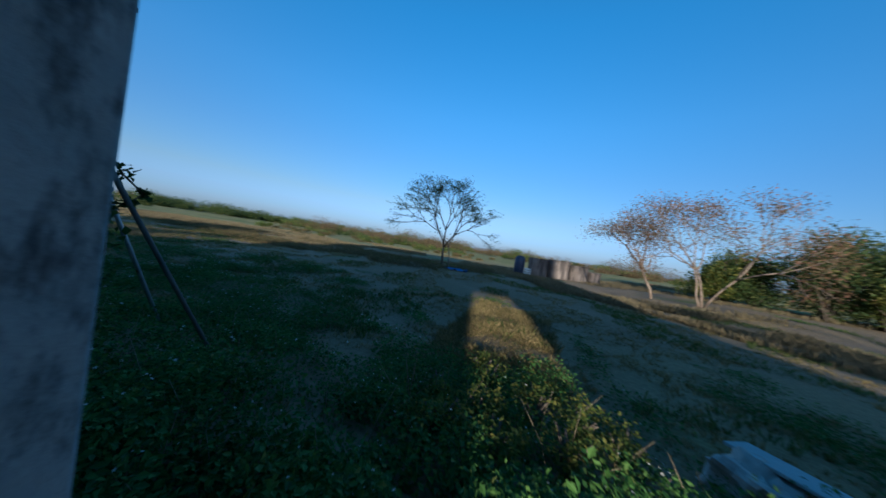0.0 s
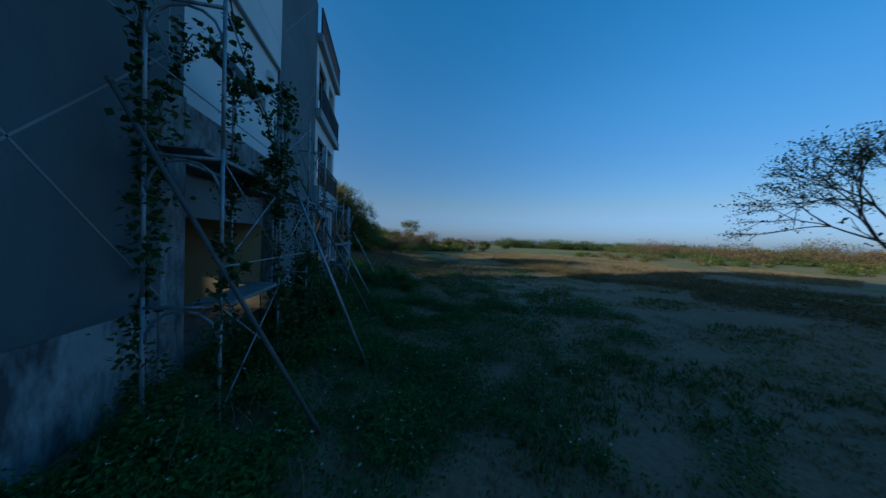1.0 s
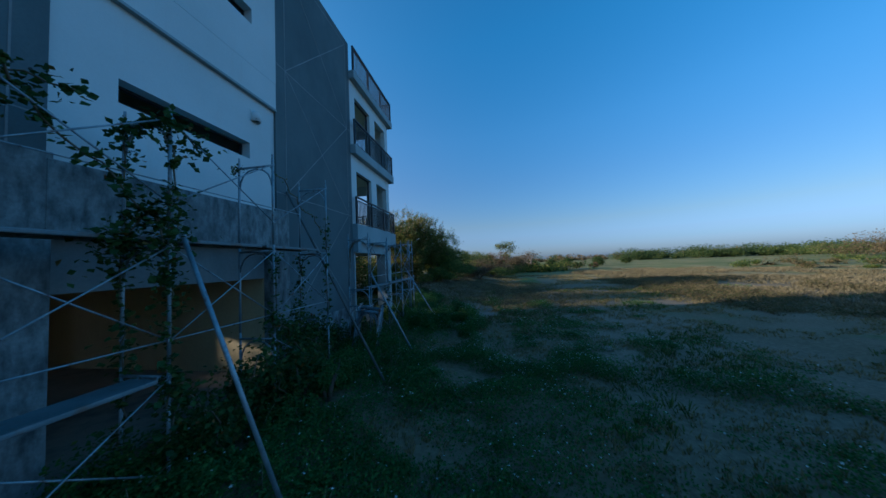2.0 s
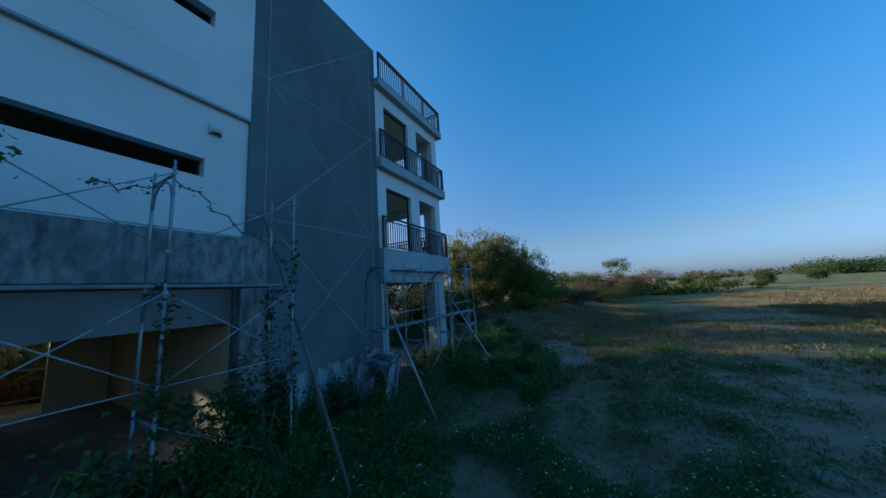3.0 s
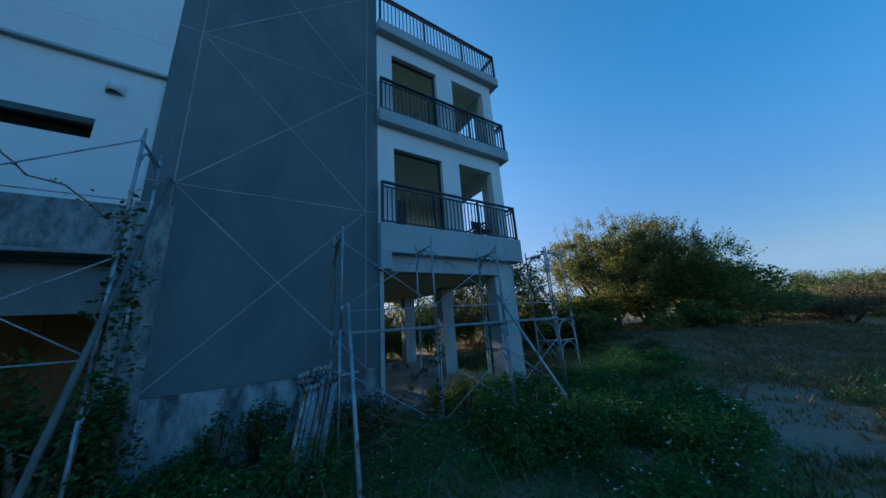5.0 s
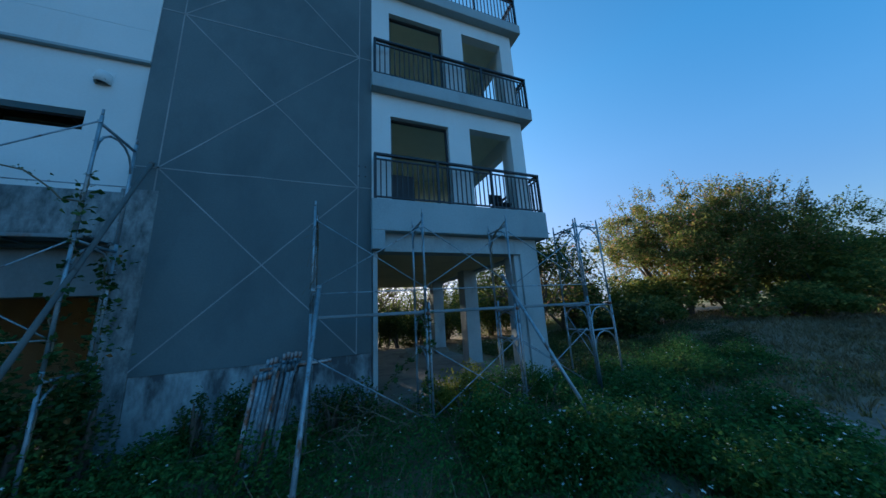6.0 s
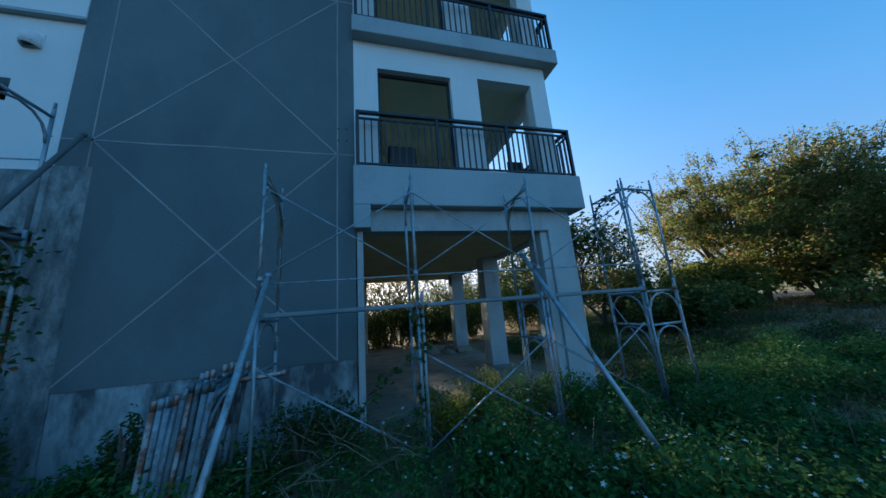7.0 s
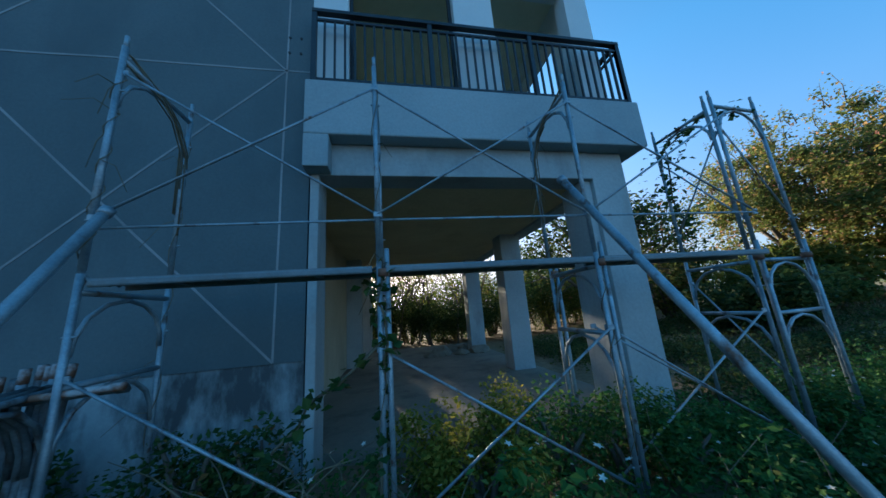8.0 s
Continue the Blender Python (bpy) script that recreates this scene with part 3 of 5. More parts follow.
box_part("partition", (-5.5, -5.35, -9.0, YF - 0.3, FLOOR0, 3.95), M_INSIDE, building, bevel=0.0)
for cx, cy in ((-17.35, -3.3), (-17.3, -6.7), (-13.22, -5.9), (-9.3, -8.9), (-5.5, -8.9), (-2.2, -8.9), (-13.3, -8.9)):
    box_part("pillar", (cx - 0.26, cx + 0.26, cy - 0.26, cy + 0.26, 0.2, 4.0), M_COLUMN, building, "square concrete pillar", bevel=0.02)
box_part("ground_floor", (XA0 + 0.1, XEND, YBACK, -0.25, 0.1, FLOOR0), M_FLOOR, building, "dusty bare concrete floor", bevel=0.0)
# ceiling of the open ground storey; the taller hall behind the second bay is unseen, added to let low sun through
box_part("ground_ceiling", (XA0 + 0.35, -2.4, YBACK, -0.22, 3.95, 4.3), M_INSIDE, building, "bare plaster ceiling", bevel=0.0)
box_part("ground_ceiling", (4.2, XEND, YBACK, -0.26, 3.95, 4.3), M_INSIDE, building, bevel=0.0)
box_part("unseen_hall_wall", [(-2.55, -2.4, YBACK, -0.3, 4.3, 11.0), (4.2, 4.35, YBACK, -0.3, 0.75, 11.0)], M_INSIDE, building, bevel=0.0)
# rear and roof; the tall rear gap at x 2 to 4 is added to shape the sun patch
box_part("rear_wall", [(XA0, -2.4, YBACK - 0.2, YBACK, 4.0, ROOF), (4.0, XEND, YBACK - 0.2, YBACK, 0.2, ROOF), (-2.4, 2.0, YBACK - 0.2, YBACK, 0.2, ROOF), (2.0, 4.0, YBACK - 0.2, YBACK, 5.6, ROOF)], M_WHITE, building, bevel=0.0)
box_part("flank_wall", (XEND - 0.2, XEND, YBACK, YF - 0.25, 0.2, ROOF), M_WHITE, building, bevel=0.0)
box_part("roof", [(XA0, XEND, YBACK, YF - 0.31, 11.12, 11.4)], M_TRIM, building, bevel=0.0)
# hooded wall vent
bm = bmesh.new()
rows = []
for height, r in ((6.885, 0.112), (7.01, 0.112), (7.075, 0.106), (7.115, 0.088), (7.138, 0.058), (7.148, 0.02)):
    rows.append([bm.verts.new((-8.71 + r * math.cos(u), 0.07 + 1.35 * r * math.sin(u), height)) for u in np.linspace(0, math.pi, 15)])
for p, q in zip(rows, rows[1:]):
    for k in range(14):
        bm.faces.new((p[k], p[k + 1], q[k + 1], q[k]))
bmesh.ops.recalc_face_normals(bm, faces=bm.faces)
bmesh.ops.solidify(bm, geom=bm.faces[:], thickness=0.012)
for f in bm.faces:
    f.smooth = True
hood = part("vent_hood", bm, M_WHITE, building, "white domed wall vent hood")
box_part("collar", (-8.835, -8.585, 0.0715, 0.08, 6.885, 7.165), M_WHITE, hood, bevel=0.006)
# black sheet standing in for the darkness inside the hood's open underside
box_part("dark_underside", (-8.79, -8.63, 0.082, 0.19, 6.93, 6.938), M_BLACK, hood, bevel=0.0)

# things left in the rooms
def black_cabinet(x, y, z):
    c = thing("cabinet", "black plastic cabinet standing in an empty room", "cabinet", (x, y, z))
    box_part("body", (-0.35, 0.35, -0.25, 0.25, 0.06, 1.52), M_BLACK, c, bevel=0.05)
    box_part("door", (-0.32, 0.32, 0.252, 0.27, 0.10, 1.48), M_BLACK, c, bevel=0.006)
    for sx in (-0.29, 0.29):
        for sy in (-0.2, 0.2):
            box_part("foot", (sx - 0.04, sx + 0.04, sy - 0.04, sy + 0.04, 0, 0.07), M_BLACK, c)


black_cabinet(-14.56, -1.60, 5.036)


def office_chair(x, y, z):
    c = thing("office_chair", "small black swivel chair standing on the balcony floor", "chair", (x, y, z))
    box_part("seat", (-0.24, 0.24, -0.23, 0.23, 0.42, 0.50), M_BLACK, c, bevel=0.03)
    box_part("backrest", (-0.22, 0.22, -0.27, -0.22, 0.6, 0.92), M_BLACK, c, bevel=0.02)
    tubes("back_bar", [([(0, -0.1, 0.43), (0, -0.26, 0.46), (0, -0.28, 0.66)], 0.02)], M_BLACK, c)
    tubes("gas_column", [([(0, 0, 0.08), (0, 0, 0.43)], 0.028)], M_BLACK, c)
    for k in range(5):
        a = k * math.tau / 5
        tubes("base_arm", [([(0, 0, 0.12), (0.27 * math.cos(a), 0.27 * math.sin(a), 0.07)], (0.025, 0.016))], M_BLACK, c)
        tubes("castor", [([(0.27 * math.cos(a) - 0.012, 0.27 * math.sin(a), 0.03), (0.27 * math.cos(a) + 0.012, 0.27 * math.sin(a), 0.03)], 0.03)], M_BLACK, c)


office_chair(-17.32, -0.55, 5.036)


# ---- scaffolding ----
def scaffold_frame(own, place, height=1.7, turn=90, arches=1):
    """One frame: two legs, a crossbar, an arched brace; its width runs along local x."""
    f = sub("frame", own, "galvanised arched walk-through frame", place)
    f.rotation_euler = (0, 0, radians(turn))
    w = 0.76
    for x in (0, w):
        tubes("leg", [([(x, 0, 0), (x, 0, height)], 0.0215)], M_TUBE, f)
        tubes("coupling_pin", [([(x, 0, height - 0.01), (x, 0, height + 0.1)], 0.016)], M_TUBE, f)
    for k in range(arches):
        top = height - 0.58 * k
        tubes("crossbar", [([(0, 0, top - 0.12), (w, 0, top - 0.12)], 0.0215)], M_TUBE, f)
        arch = [(0.02, 0, top - 0.52), (0.035, 0, top - 0.41), (0.10, 0, top - 0.28), (0.22, 0, top - 0.19), (w / 2, 0, top - 0.155)]
        arch += [(w - x, 0, z) for x, _, z in arch[-2::-1]]
        tubes("arch", [(arch, 0.0165)], M_TUBE, f)
    for x in (0.0, w):
        for z in (0.35, height - 0.4):
            tubes("lock_pin", [([(x, -0.035, z), (x, 0.045, z)], 0.008)], M_TUBE, f)
    return f


def brace(own, a, b, r=0.0105, mat=None, bow=0.0):
    a, b = Vector(a), Vector(b)
    c = sub("brace", own, "", a)
    mid = (b - a) / 2 + Vector((0, 0, -bow))
    tubes("rod", [([(0, 0, 0), mid, b - a], r)], mat or M_TUBE, c, sides=6)
    for p in (Vector(), b - a):
        box_part("flat_end", (p.x - 0.03, p.x + 0.03, p.y - 0.006, p.y + 0.006, p.z - 0.022, p.z + 0.022), M_TUBE, c, bevel=0.004)


def cross(own, xa, xb, y, z0, z1, which="both"):
    if which != "down":
        brace(own, (xa, y, z0), (xb, y, z1))
    if which != "up":
        brace(own, (xa, y + 0.02, z1), (xb, y + 0.02, z0))


def deck(own, xa, xb, y, z, width=0.5, label="grey steel walking deck with hooked ends"):
    d = sub("deck", own, label, (xa, y, z))
    L = xb - xa
    box_part("plate", (0.05, L - 0.05, 0.0, width, -0.006, 0.006), M_DECK, d, bevel=0.0)
    for yy in (0.0, width - 0.03):
        box_part("side_rail", (0.05, L - 0.05, yy, yy + 0.034, -0.05, 0.004), M_DECK, d, bevel=0.014)
    for k in range(1, 4):
        box_part("rib", (L * k / 4 - 0.02, L * k / 4 + 0.02, 0.03, width - 0.03, -0.035, -0.006), M_DECK, d, bevel=0.0)
    for xx, s in ((0.05, -1), (L - 0.05, 1)):
        for yy in (0.06, width - 0.06):
            tubes("hook", [([(xx, yy, -0.02), (xx + s * 0.05, yy, 0.02), (xx + s * 0.07, yy, -0.02)], 0.012)], M_DECK, d, sides=6)


def pole(a, b, r, mat, name="prop_pole", label="leaning steel prop pole", category="pole", group=""):
    a, b = Vector(a), Vector(b)
    c = thing(name, label, category, a, group)
    tubes("shaft", [([(0, 0, 0), (b - a) / 2, b - a], r)], mat, c, sides=10)
    d = (b - a).normalized() * 0.05
    tubes("end_cap", [([(b - a) - d, (b - a) + d * 0.1], r * 1.25)], mat, c, sides=10)
    return c


# long scaffold before the white bay: three lifts, decked at the upper one
SY = 1.34
long_scaffold = thing("scaffold", "long galvanised scaffold overgrown with vines before the white bay", "scaffold", group="scaffolds")
for x in (-9.6, -7.76, -5.93, -4.10):
    scaffold_frame(long_scaffold, (x, SY - 0.76, 2.10), 1.7)
    scaffold_frame(long_scaffold, (x, SY - 0.76, 0.40), 1.7)
    scaffold_frame(long_scaffold, (x, SY - 0.76, 3.80), 1.7)
for xa, xb in ((-9.6, -7.76), (-7.76, -5.93), (-5.93, -4.10)):
    deck(long_scaffold, xa, xb, SY - 0.70, 3.80)
    cross(long_scaffold, xa, xb, SY, 2.45, 3.68)
    cross(long_scaffold, xa, xb, SY, 4.25, 5.40, "both" if xa > -9 else "down")
    brace(long_scaffold, (xa, SY, 2.45), (xb, SY, 2.45))
    brace(long_scaffold, (xa, SY - 0.76, 4.75), (xb, SY - 0.76, 4.75))
cross(long_scaffold, -9.6, -7.76, SY, 0.75, 1.98, "up")
cross(long_scaffold, -5.93, -4.10, SY, 0.75, 1.98)
deck(long_scaffold, -5.84, -4.2, 0.95, 2.0, 0.42, "grey steel plank laid on the lower lift")

# scaffold before the far balcony bay, with its end tower
AY = 1.24
bay_scaffold = thing("scaffold", "galvanised scaffold with a plank deck before the balcony bay", "scaffold", group="scaffolds")
for x in (-12.4, -14.30, -16.20):
    scaffold_frame(bay_scaffold, (x, AY - 0.76, 0.55), 2.05, arches=2)
    scaffold_frame(bay_scaffold, (x, AY - 0.76, 2.62), 1.78)
for xa, xb in ((-14.30, -12.42), (-16.20, -14.30), (-18.2, -16.20)):
    deck(bay_scaffold, xa, xb, AY - 0.26, 2.555, 0.30, "narrow grey steel plank deck")
    brace(bay_scaffold, (xa, AY, 2.965 if xa < -17 else 2.955 if xa < -15 else 2.94), (xb, AY, 2.955 if xa < -17 else 2.94 if xa < -15 else 2.91))
    cross(bay_scaffold, xa, xb, AY, 2.98, 4.16)
    cross(bay_scaffold, xa, xb, AY if xa > -17 else AY - 0.2, 0.75, 1.95, "both" if xa < -15 else "up")
for x, y, turn in ((-19.20, 0.97, 3), (-18.49, 0.16, 88)):
    for z in (0.55, 2.62):
        scaffold_frame(bay_scaffold, (x, y, z), 2.05 if z < 1 else 1.96, turn, 2 if z < 1 else 1)
brace(bay_scaffold, (-19.20, 0.97, 3.0), (-18.44, 1.0, 4.25))
brace(bay_scaffold, (-18.44, 0.98, 3.0), (-18.49, 0.18, 4.1))
brace(bay_scaffold, (-18.49, 0.18, 3.0), (-18.44, 0.98, 4.1))
brace(bay_scaffold, (-18.46, 0.98, 1.2), (-18.49, 0.18, 2.3))
brace(bay_scaffold, (-18.2, 0.96, 0.75), (-16.2, 1.22, 1.95))

# doubled standards where two lower frames stand side by side
for x, y in ((-14.36, AY), (-16.265, AY), (-16.26, AY - 0.74), (-18.38, 1.06), (-19.14, 1.03)):
    post = sub("double_post", bay_scaffold, "", (x, y, 0.5))
    tubes("tube", [([(0, 0, 0), (0, 0, 2.2)], 0.0205)], M_TUBE, post)
    tubes("clamp", [([(0.03, 0, 1.98), (0.03, 0, 2.04)], 0.045)], M_RUST, post, sides=10)
# props
pole((-16.44, 3.02, 0.32), (-15.75, 1.57, 3.15), 0.029, M_TUBE)
pole((-12.37, 2.76, 0.32), (-12.51, 1.27, 3.03), 0.032, M_TUBE)
pole((-9.66, 2.85, 0.3), (-9.64, 0.19, 5.4), 0.031, M_TIMBER, label="long weathered timber prop leaning on the wall")
pole((-6.02, 2.93, 0.33), (-5.95, 1.52, 3.82), 0.030, M_TUBE)
pole((-4.0, 2.50, 0.42), (-4.0, 0.34, 4.4), 0.026, M_TIMBER, label="long weathered timber prop leaning on the scaffold")

# spare frames stacked upright one against another by the wall
def spare_frame(x, rise, tilt, rusty):
    """One spare frame; its width runs from the wall outwards and it leans on the next."""
    f = thing("spare_scaffold", "rusty spare scaffold frame leaning in a stack" if rusty else "spare galvanised scaffold frame with rusty ends leaning in a stack", "scaffold frame", (x + 0.225, 0.90, 0.44 + rise), "spare frames")
    f.rotation_euler = (-0.15, 0.10 + tilt, radians(90 + 40 * tilt))
    w, tall = 0.77, 1.52
    metal = M_RUST if rusty else M_OLDTUBE
    for u in (0, w):
        tubes("leg", [([(u, 0, 0), (u, 0, tall * 0.5), (u, 0, tall)], 0.0245)], metal if u else M_OLDTUBE, f, sides=10)
        tubes("rusty_end", [([(u, 0, tall - 0.075), (u, 0, tall + 0.012)], 0.0268)], M_RUST if (rise > 0.03) == (u == 0) else M_OLDTUBE, f, "rust-brown leg end", sides=10)
    tubes("crossbar", [([(0, 0, tall - 0.13), (w, 0, tall - 0.13)], 0.0215)], M_OLDTUBE, f)
    arch = [(0.02, 0, tall - 0.66), (0.04, 0, tall - 0.50), (0.11, 0, tall - 0.33), (0.23, 0, tall - 0.21), (w / 2, 0, tall - 0.17)]
    tubes("arch", [(arch + [(w - u, 0, z) for u, _, z in arch[-2::-1]], 0.018)], M_OLDTUBE, f)
    for u in (0.0, w):
        for z in (0.3, tall - 0.45):
            tubes("lock_pin", [([(u - 0.03, 0.0, z), (u + 0.05, 0.0, z)], 0.008)], M_OLDTUBE, f, sides=6)
    return f


rr = random.Random(5)
for k in range(9):
    spare_frame(-11.83 - 0.054 * k, 0.012 * k + rr.uniform(-0.02, 0.03), rr.uniform(-0.03, 0.03), k in (0, 5))
# a few loose tubes lying over the stacked frames
for k in range(3):
    pole((-11.80 + 0.02 * k, 1.02 + 0.10 * k, 1.80 + 0.02 * k), (-12.62 - 0.05 * k, 1.06 + 0.08 * k, 1.84 + 0.02 * k), 0.021, M_RUST if k == 2 else M_OLDTUBE, "spare_tube", "spare scaffold tube lying over the stacked frames", "tube", "spare tubes")


# rubble on the ground floor and by the yard
def lump(name, label, category, place, size, seed, mat):
    bm = bmesh.new()
    bmesh.ops.create_icosphere(bm, subdivisions=2, radius=1)
    for v in bm.verts:
        v.co *= 1 + 0.35 * noise.noise(v.co * 1.4 + Vector((seed * 3.7, 0, 0)))
        v.co = Vector((v.co.x * size[0], v.co.y * size[1], max(v.co.z, -0.35) * size[2]))
    ob = part(name, bm, mat)
    ob.location = place
    return tagged(ob, label, category, "rubble" if name == "rubble_lump" else "")


rr = random.Random(2)
for k in range(14):
    lump("rubble_lump", "clod of dirt and broken concrete on the dusty floor", "rubble", (-17.6 + rr.uniform(0, 2.0), -7.4 + rr.uniform(0, 1.3), FLOOR0 + 0.04), (rr.uniform(0.1, 0.45), rr.uniform(0.1, 0.3), rr.uniform(0.08, 0.22)), k, M_DIRT)
lump("field_stone", "flat dull stone lying in the yard", "stone", (-13.3, 9.3, float(gz(-13.3, 9.3)) + 0.02), (0.26, 0.17, 0.09), 40, M_DIRT)

# plank lying across a broken block
bm = bmesh.new()
bmesh.ops.create_cube(bm, size=1.0)
bmesh.ops.subdivide_edges(bm, edges=bm.edges[:], cuts=9, use_grid_fill=True)
for v in bm.verts:
    chip = noise.noise(v.co * 3.1 + Vector((7.0, 2.0, 5.0)))
    corner = max(0.0, sum(abs(q) > 0.42 for q in v.co) - 1) * 0.10
    v.co *= 1.0 + 0.30 * chip - corner * (1 + noise.noise(v.co * 6.0)) + 0.10 * noise.cell(v.co * 5.0)
    v.co = Vector((v.co.x * 0.66, v.co.y * 0.62, v.co.z * 0.50))
block = part("broken_block", bm, M_STONE)
block.location, block.rotation_euler = (2.45, 3.45, 0.42), (0.12, -0.1, 0.6)
tagged(block, "broken concrete block with pale flaking faces", "block")
plank = thing("plank", "blue-grey painted plank lying on a broken block", "plank", (2.5, 3.92, 0.66))
plank.rotation_euler = (radians(-4), 0, radians(27))
box_part("board", (-0.17, 0.17, -2.0, 0.0, -0.02, 0.02), M_TRIM, plank)


# ---- plants ----
def weeds(name, label, rng, xs, ys, h0, h1, leaf, mat, per=14, flowers=0.0):
    """Leafy weeds, one joined mesh, standing at the given places."""
    n = len(xs)
    z = gz(xs, ys)
    h = rng.uniform(h0, h1, n) * np.array([0.75 + 0.9 * noise.noise(Vector((x * 0.9, y * 0.9, 4.0))) for x, y in zip(xs, ys)])
    k = per
    u = rng.uniform(0.08, 1.0, (n, k))
    r = 0.05 + 0.16 * (1 - u) + 0.05 * rng.uniform(0, 1, (n, k))
    a = rng.uniform(0, math.tau, (n, k))
    lean = rng.normal(0, 0.08, (n, 2))
    cx = xs[:, None] + r * np.cos(a) + lean[:, :1] * u
    cy = ys[:, None] + r * np.sin(a) + lean[:, 1:] * u
    cz = z[:, None] + u * h[:, None]
    c = np.stack([cx, cy, cz], -1).reshape(-1, 3)
    V, F = leaf_quads(rng, c, np.full(len(c), leaf), 0.5, 0.5, 0.6)
    ob = tagged(soup(name, V, F, mat), label, "weeds", kind="stuff")
    if flowers:
        pick = rng.uniform(size=n) < flowers
        m = pick.sum()
        fx, fy, fz = xs[pick] + rng.normal(0, 0.05, m), ys[pick] + rng.normal(0, 0.05, m), z[pick] + h[pick] * rng.uniform(0.95, 1.15, m)
        ang = np.arange(5) * math.tau / 5
        R = rng.uniform(0.013, 0.027, m) * np.where(fx > -3, 0.6, 1.0)
        vs, fs = [], []
        for i in range(m):
            t = rng.uniform(-0.5, 0.5, 2)
            o = len(vs)
            vs.append((fx[i], fy[i], fz[i]))
            for q in range(10):
                rr = R[i] * (1.0 if q % 2 == 0 else 0.45)
                b = q * math.tau / 10
                vs.append((fx[i] + rr * math.cos(b), fy[i] + rr * math.sin(b), fz[i] + rr * (t[0] * math.cos(b) + t[1] * math.sin(b)) + 0.004))
            fs += [(o, o + 1 + q, o + 1 + (q + 1) % 10) for q in range(10)]
        tagged(soup(name.replace("weeds", "flowers"), vs, fs, M_PETAL), "small white wild flowers over the weeds", "flowers", kind="stuff")
    return ob


def grass(name, label, rng, xs, ys, h0, h1, mat, blades=6, width=0.012, spread=0.10):
    n = len(xs)
    z = gz(xs, ys) - 0.02
    k = blades
    a = rng.uniform(0, math.tau, (n, k))
    r0 = rng.uniform(0, spread, (n, k))
    h = rng.uniform(h0, h1, (n, 1)) * rng.uniform(0.6, 1.1, (n, k))
    bx, by = xs[:, None] + r0 * np.cos(a), ys[:, None] + r0 * np.sin(a)
    out = h * rng.uniform(0.15, 0.75, (n, k))
    tx, ty = bx + out * np.cos(a), by + out * np.sin(a)
    px, py = -np.sin(a) * width, np.cos(a) * width
    zz = np.broadcast_to(z[:, None], (n, k))
    v0 = np.stack([bx - px, by - py, zz], -1)
    v1 = np.stack([bx + px, by + py, zz], -1)
    v2 = np.stack([(bx + tx) / 2 + px * 0.7, (by + ty) / 2 + py * 0.7, zz + h * 0.65], -1)
    v3 = np.stack([tx, ty, zz + h * 0.92], -1)
    V = np.stack([v0, v1, v2, v3], 2).reshape(-1, 3)
    F = np.arange(len(V)).reshape(-1, 4)
    return tagged(soup(name, V, F, mat), label, "grass", kind="stuff")


def patchy(rng, n, x0, x1, y0, y1, scale, thresh, seed=0.0):
    """Random places in a rectangle, kept where a noise is above the threshold."""
    xs, ys = rng.uniform(x0, x1, n), rng.uniform(y0, y1, n)
    keep = np.array([noise.noise(Vector((x * scale, y * scale, seed))) for x, y in zip(xs, ys)]) > thresh
    return xs[keep], ys[keep]


def outside(xs, ys):
    ok = ~((ys < YF + 0.15) & (ys > YBACK - 0.3) & (xs > XA0 - 0.1) & (xs < XEND))
    return xs[ok], ys[ok]


def beyond_weeds(xs, ys):
    """How far a spot lies outside the weedy strip, towards the bare yard."""
    edge = np.where(xs > -21, 2.7 + 0.40 * (xs + 21) + 0.5 * np.clip(xs + 18, 0, 5), 2.7 + 0.52 * (xs + 21))
    return ys - edge - 0.5 * np.sin(xs * 1.9) - 0.3 * np.sin(xs * 4.3 + ys * 2.0)


def off_soil(xs, ys):
    """Leaves out the bare patch beside the end of the building."""
    bare = (xs + 20.4) ** 2 / 6.2 + (ys - 4.5) ** 2 / 1.5 < 1 + 0.4 * np.sin(xs * 3.1 + ys * 2.3)
    return xs[~bare], ys[~bare]


rng = np.random.default_rng(11)
# the belt of weeds along the wall, tallest near it
xs = rng.uniform(-24, 3.5, 9000)
ys = 0.35 + rng.beta(1.2, 1.6, 9000) * 3.4
front = rng.uniform(size=9000) < np.clip(1.25 - (ys - 0.3) / 3.6, 0, 1)
xs, ys = outside(xs[front], ys[front])
lumps = np.array([noise.noise(Vector((x * 1.1, y * 1.3, 61.0))) for x, y in zip(xs, ys)])
keep_on = (lumps > -0.12) | (xs < -11.5)
xs, ys = xs[keep_on], ys[keep_on]
keep_on = (xs > -18.6) | (ys < 2.0)
xs, ys = xs[keep_on], ys[keep_on]
bare = (xs > -17.2) & (xs < -12.6) & (ys < 1.7)
few = rng.uniform(size=len(xs)) < 0.35
xs, ys = xs[~bare | few], ys[~bare | few]
low = ((ys > 2.2) & (xs > -12.8)) | ((xs > -16.4) & (xs < -12.4)) | ((xs > -17.2) & (xs < -12.6) & (ys < 1.7))
weeds("weeds", "dense dark green leafy weeds along the wall", rng, xs[~low], ys[~low], 0.3, 0.75, 0.05, M_WEED, 42, 0.12)
weeds("weeds_low", "low green weeds at the edge of the yard", rng, xs[low], ys[low], 0.15, 0.45, 0.044, M_WEED, 28, 0.2)
xs, ys = patchy(rng, 12000, -26, -11, 2.5, 9.5, 0.55, 0.12, 3.0)
clear = (beyond_weeds(xs, ys) < 0) | (rng.uniform(size=len(xs)) < np.where(xs > -17.5, 0.45, 0.10))
xs, ys = off_soil(xs[clear], ys[clear])
weeds("weeds_yard", "green weeds with white flowers in the yard", rng, xs, ys, 0.15, 0.5, 0.042, M_WEED, 24, 0.3)
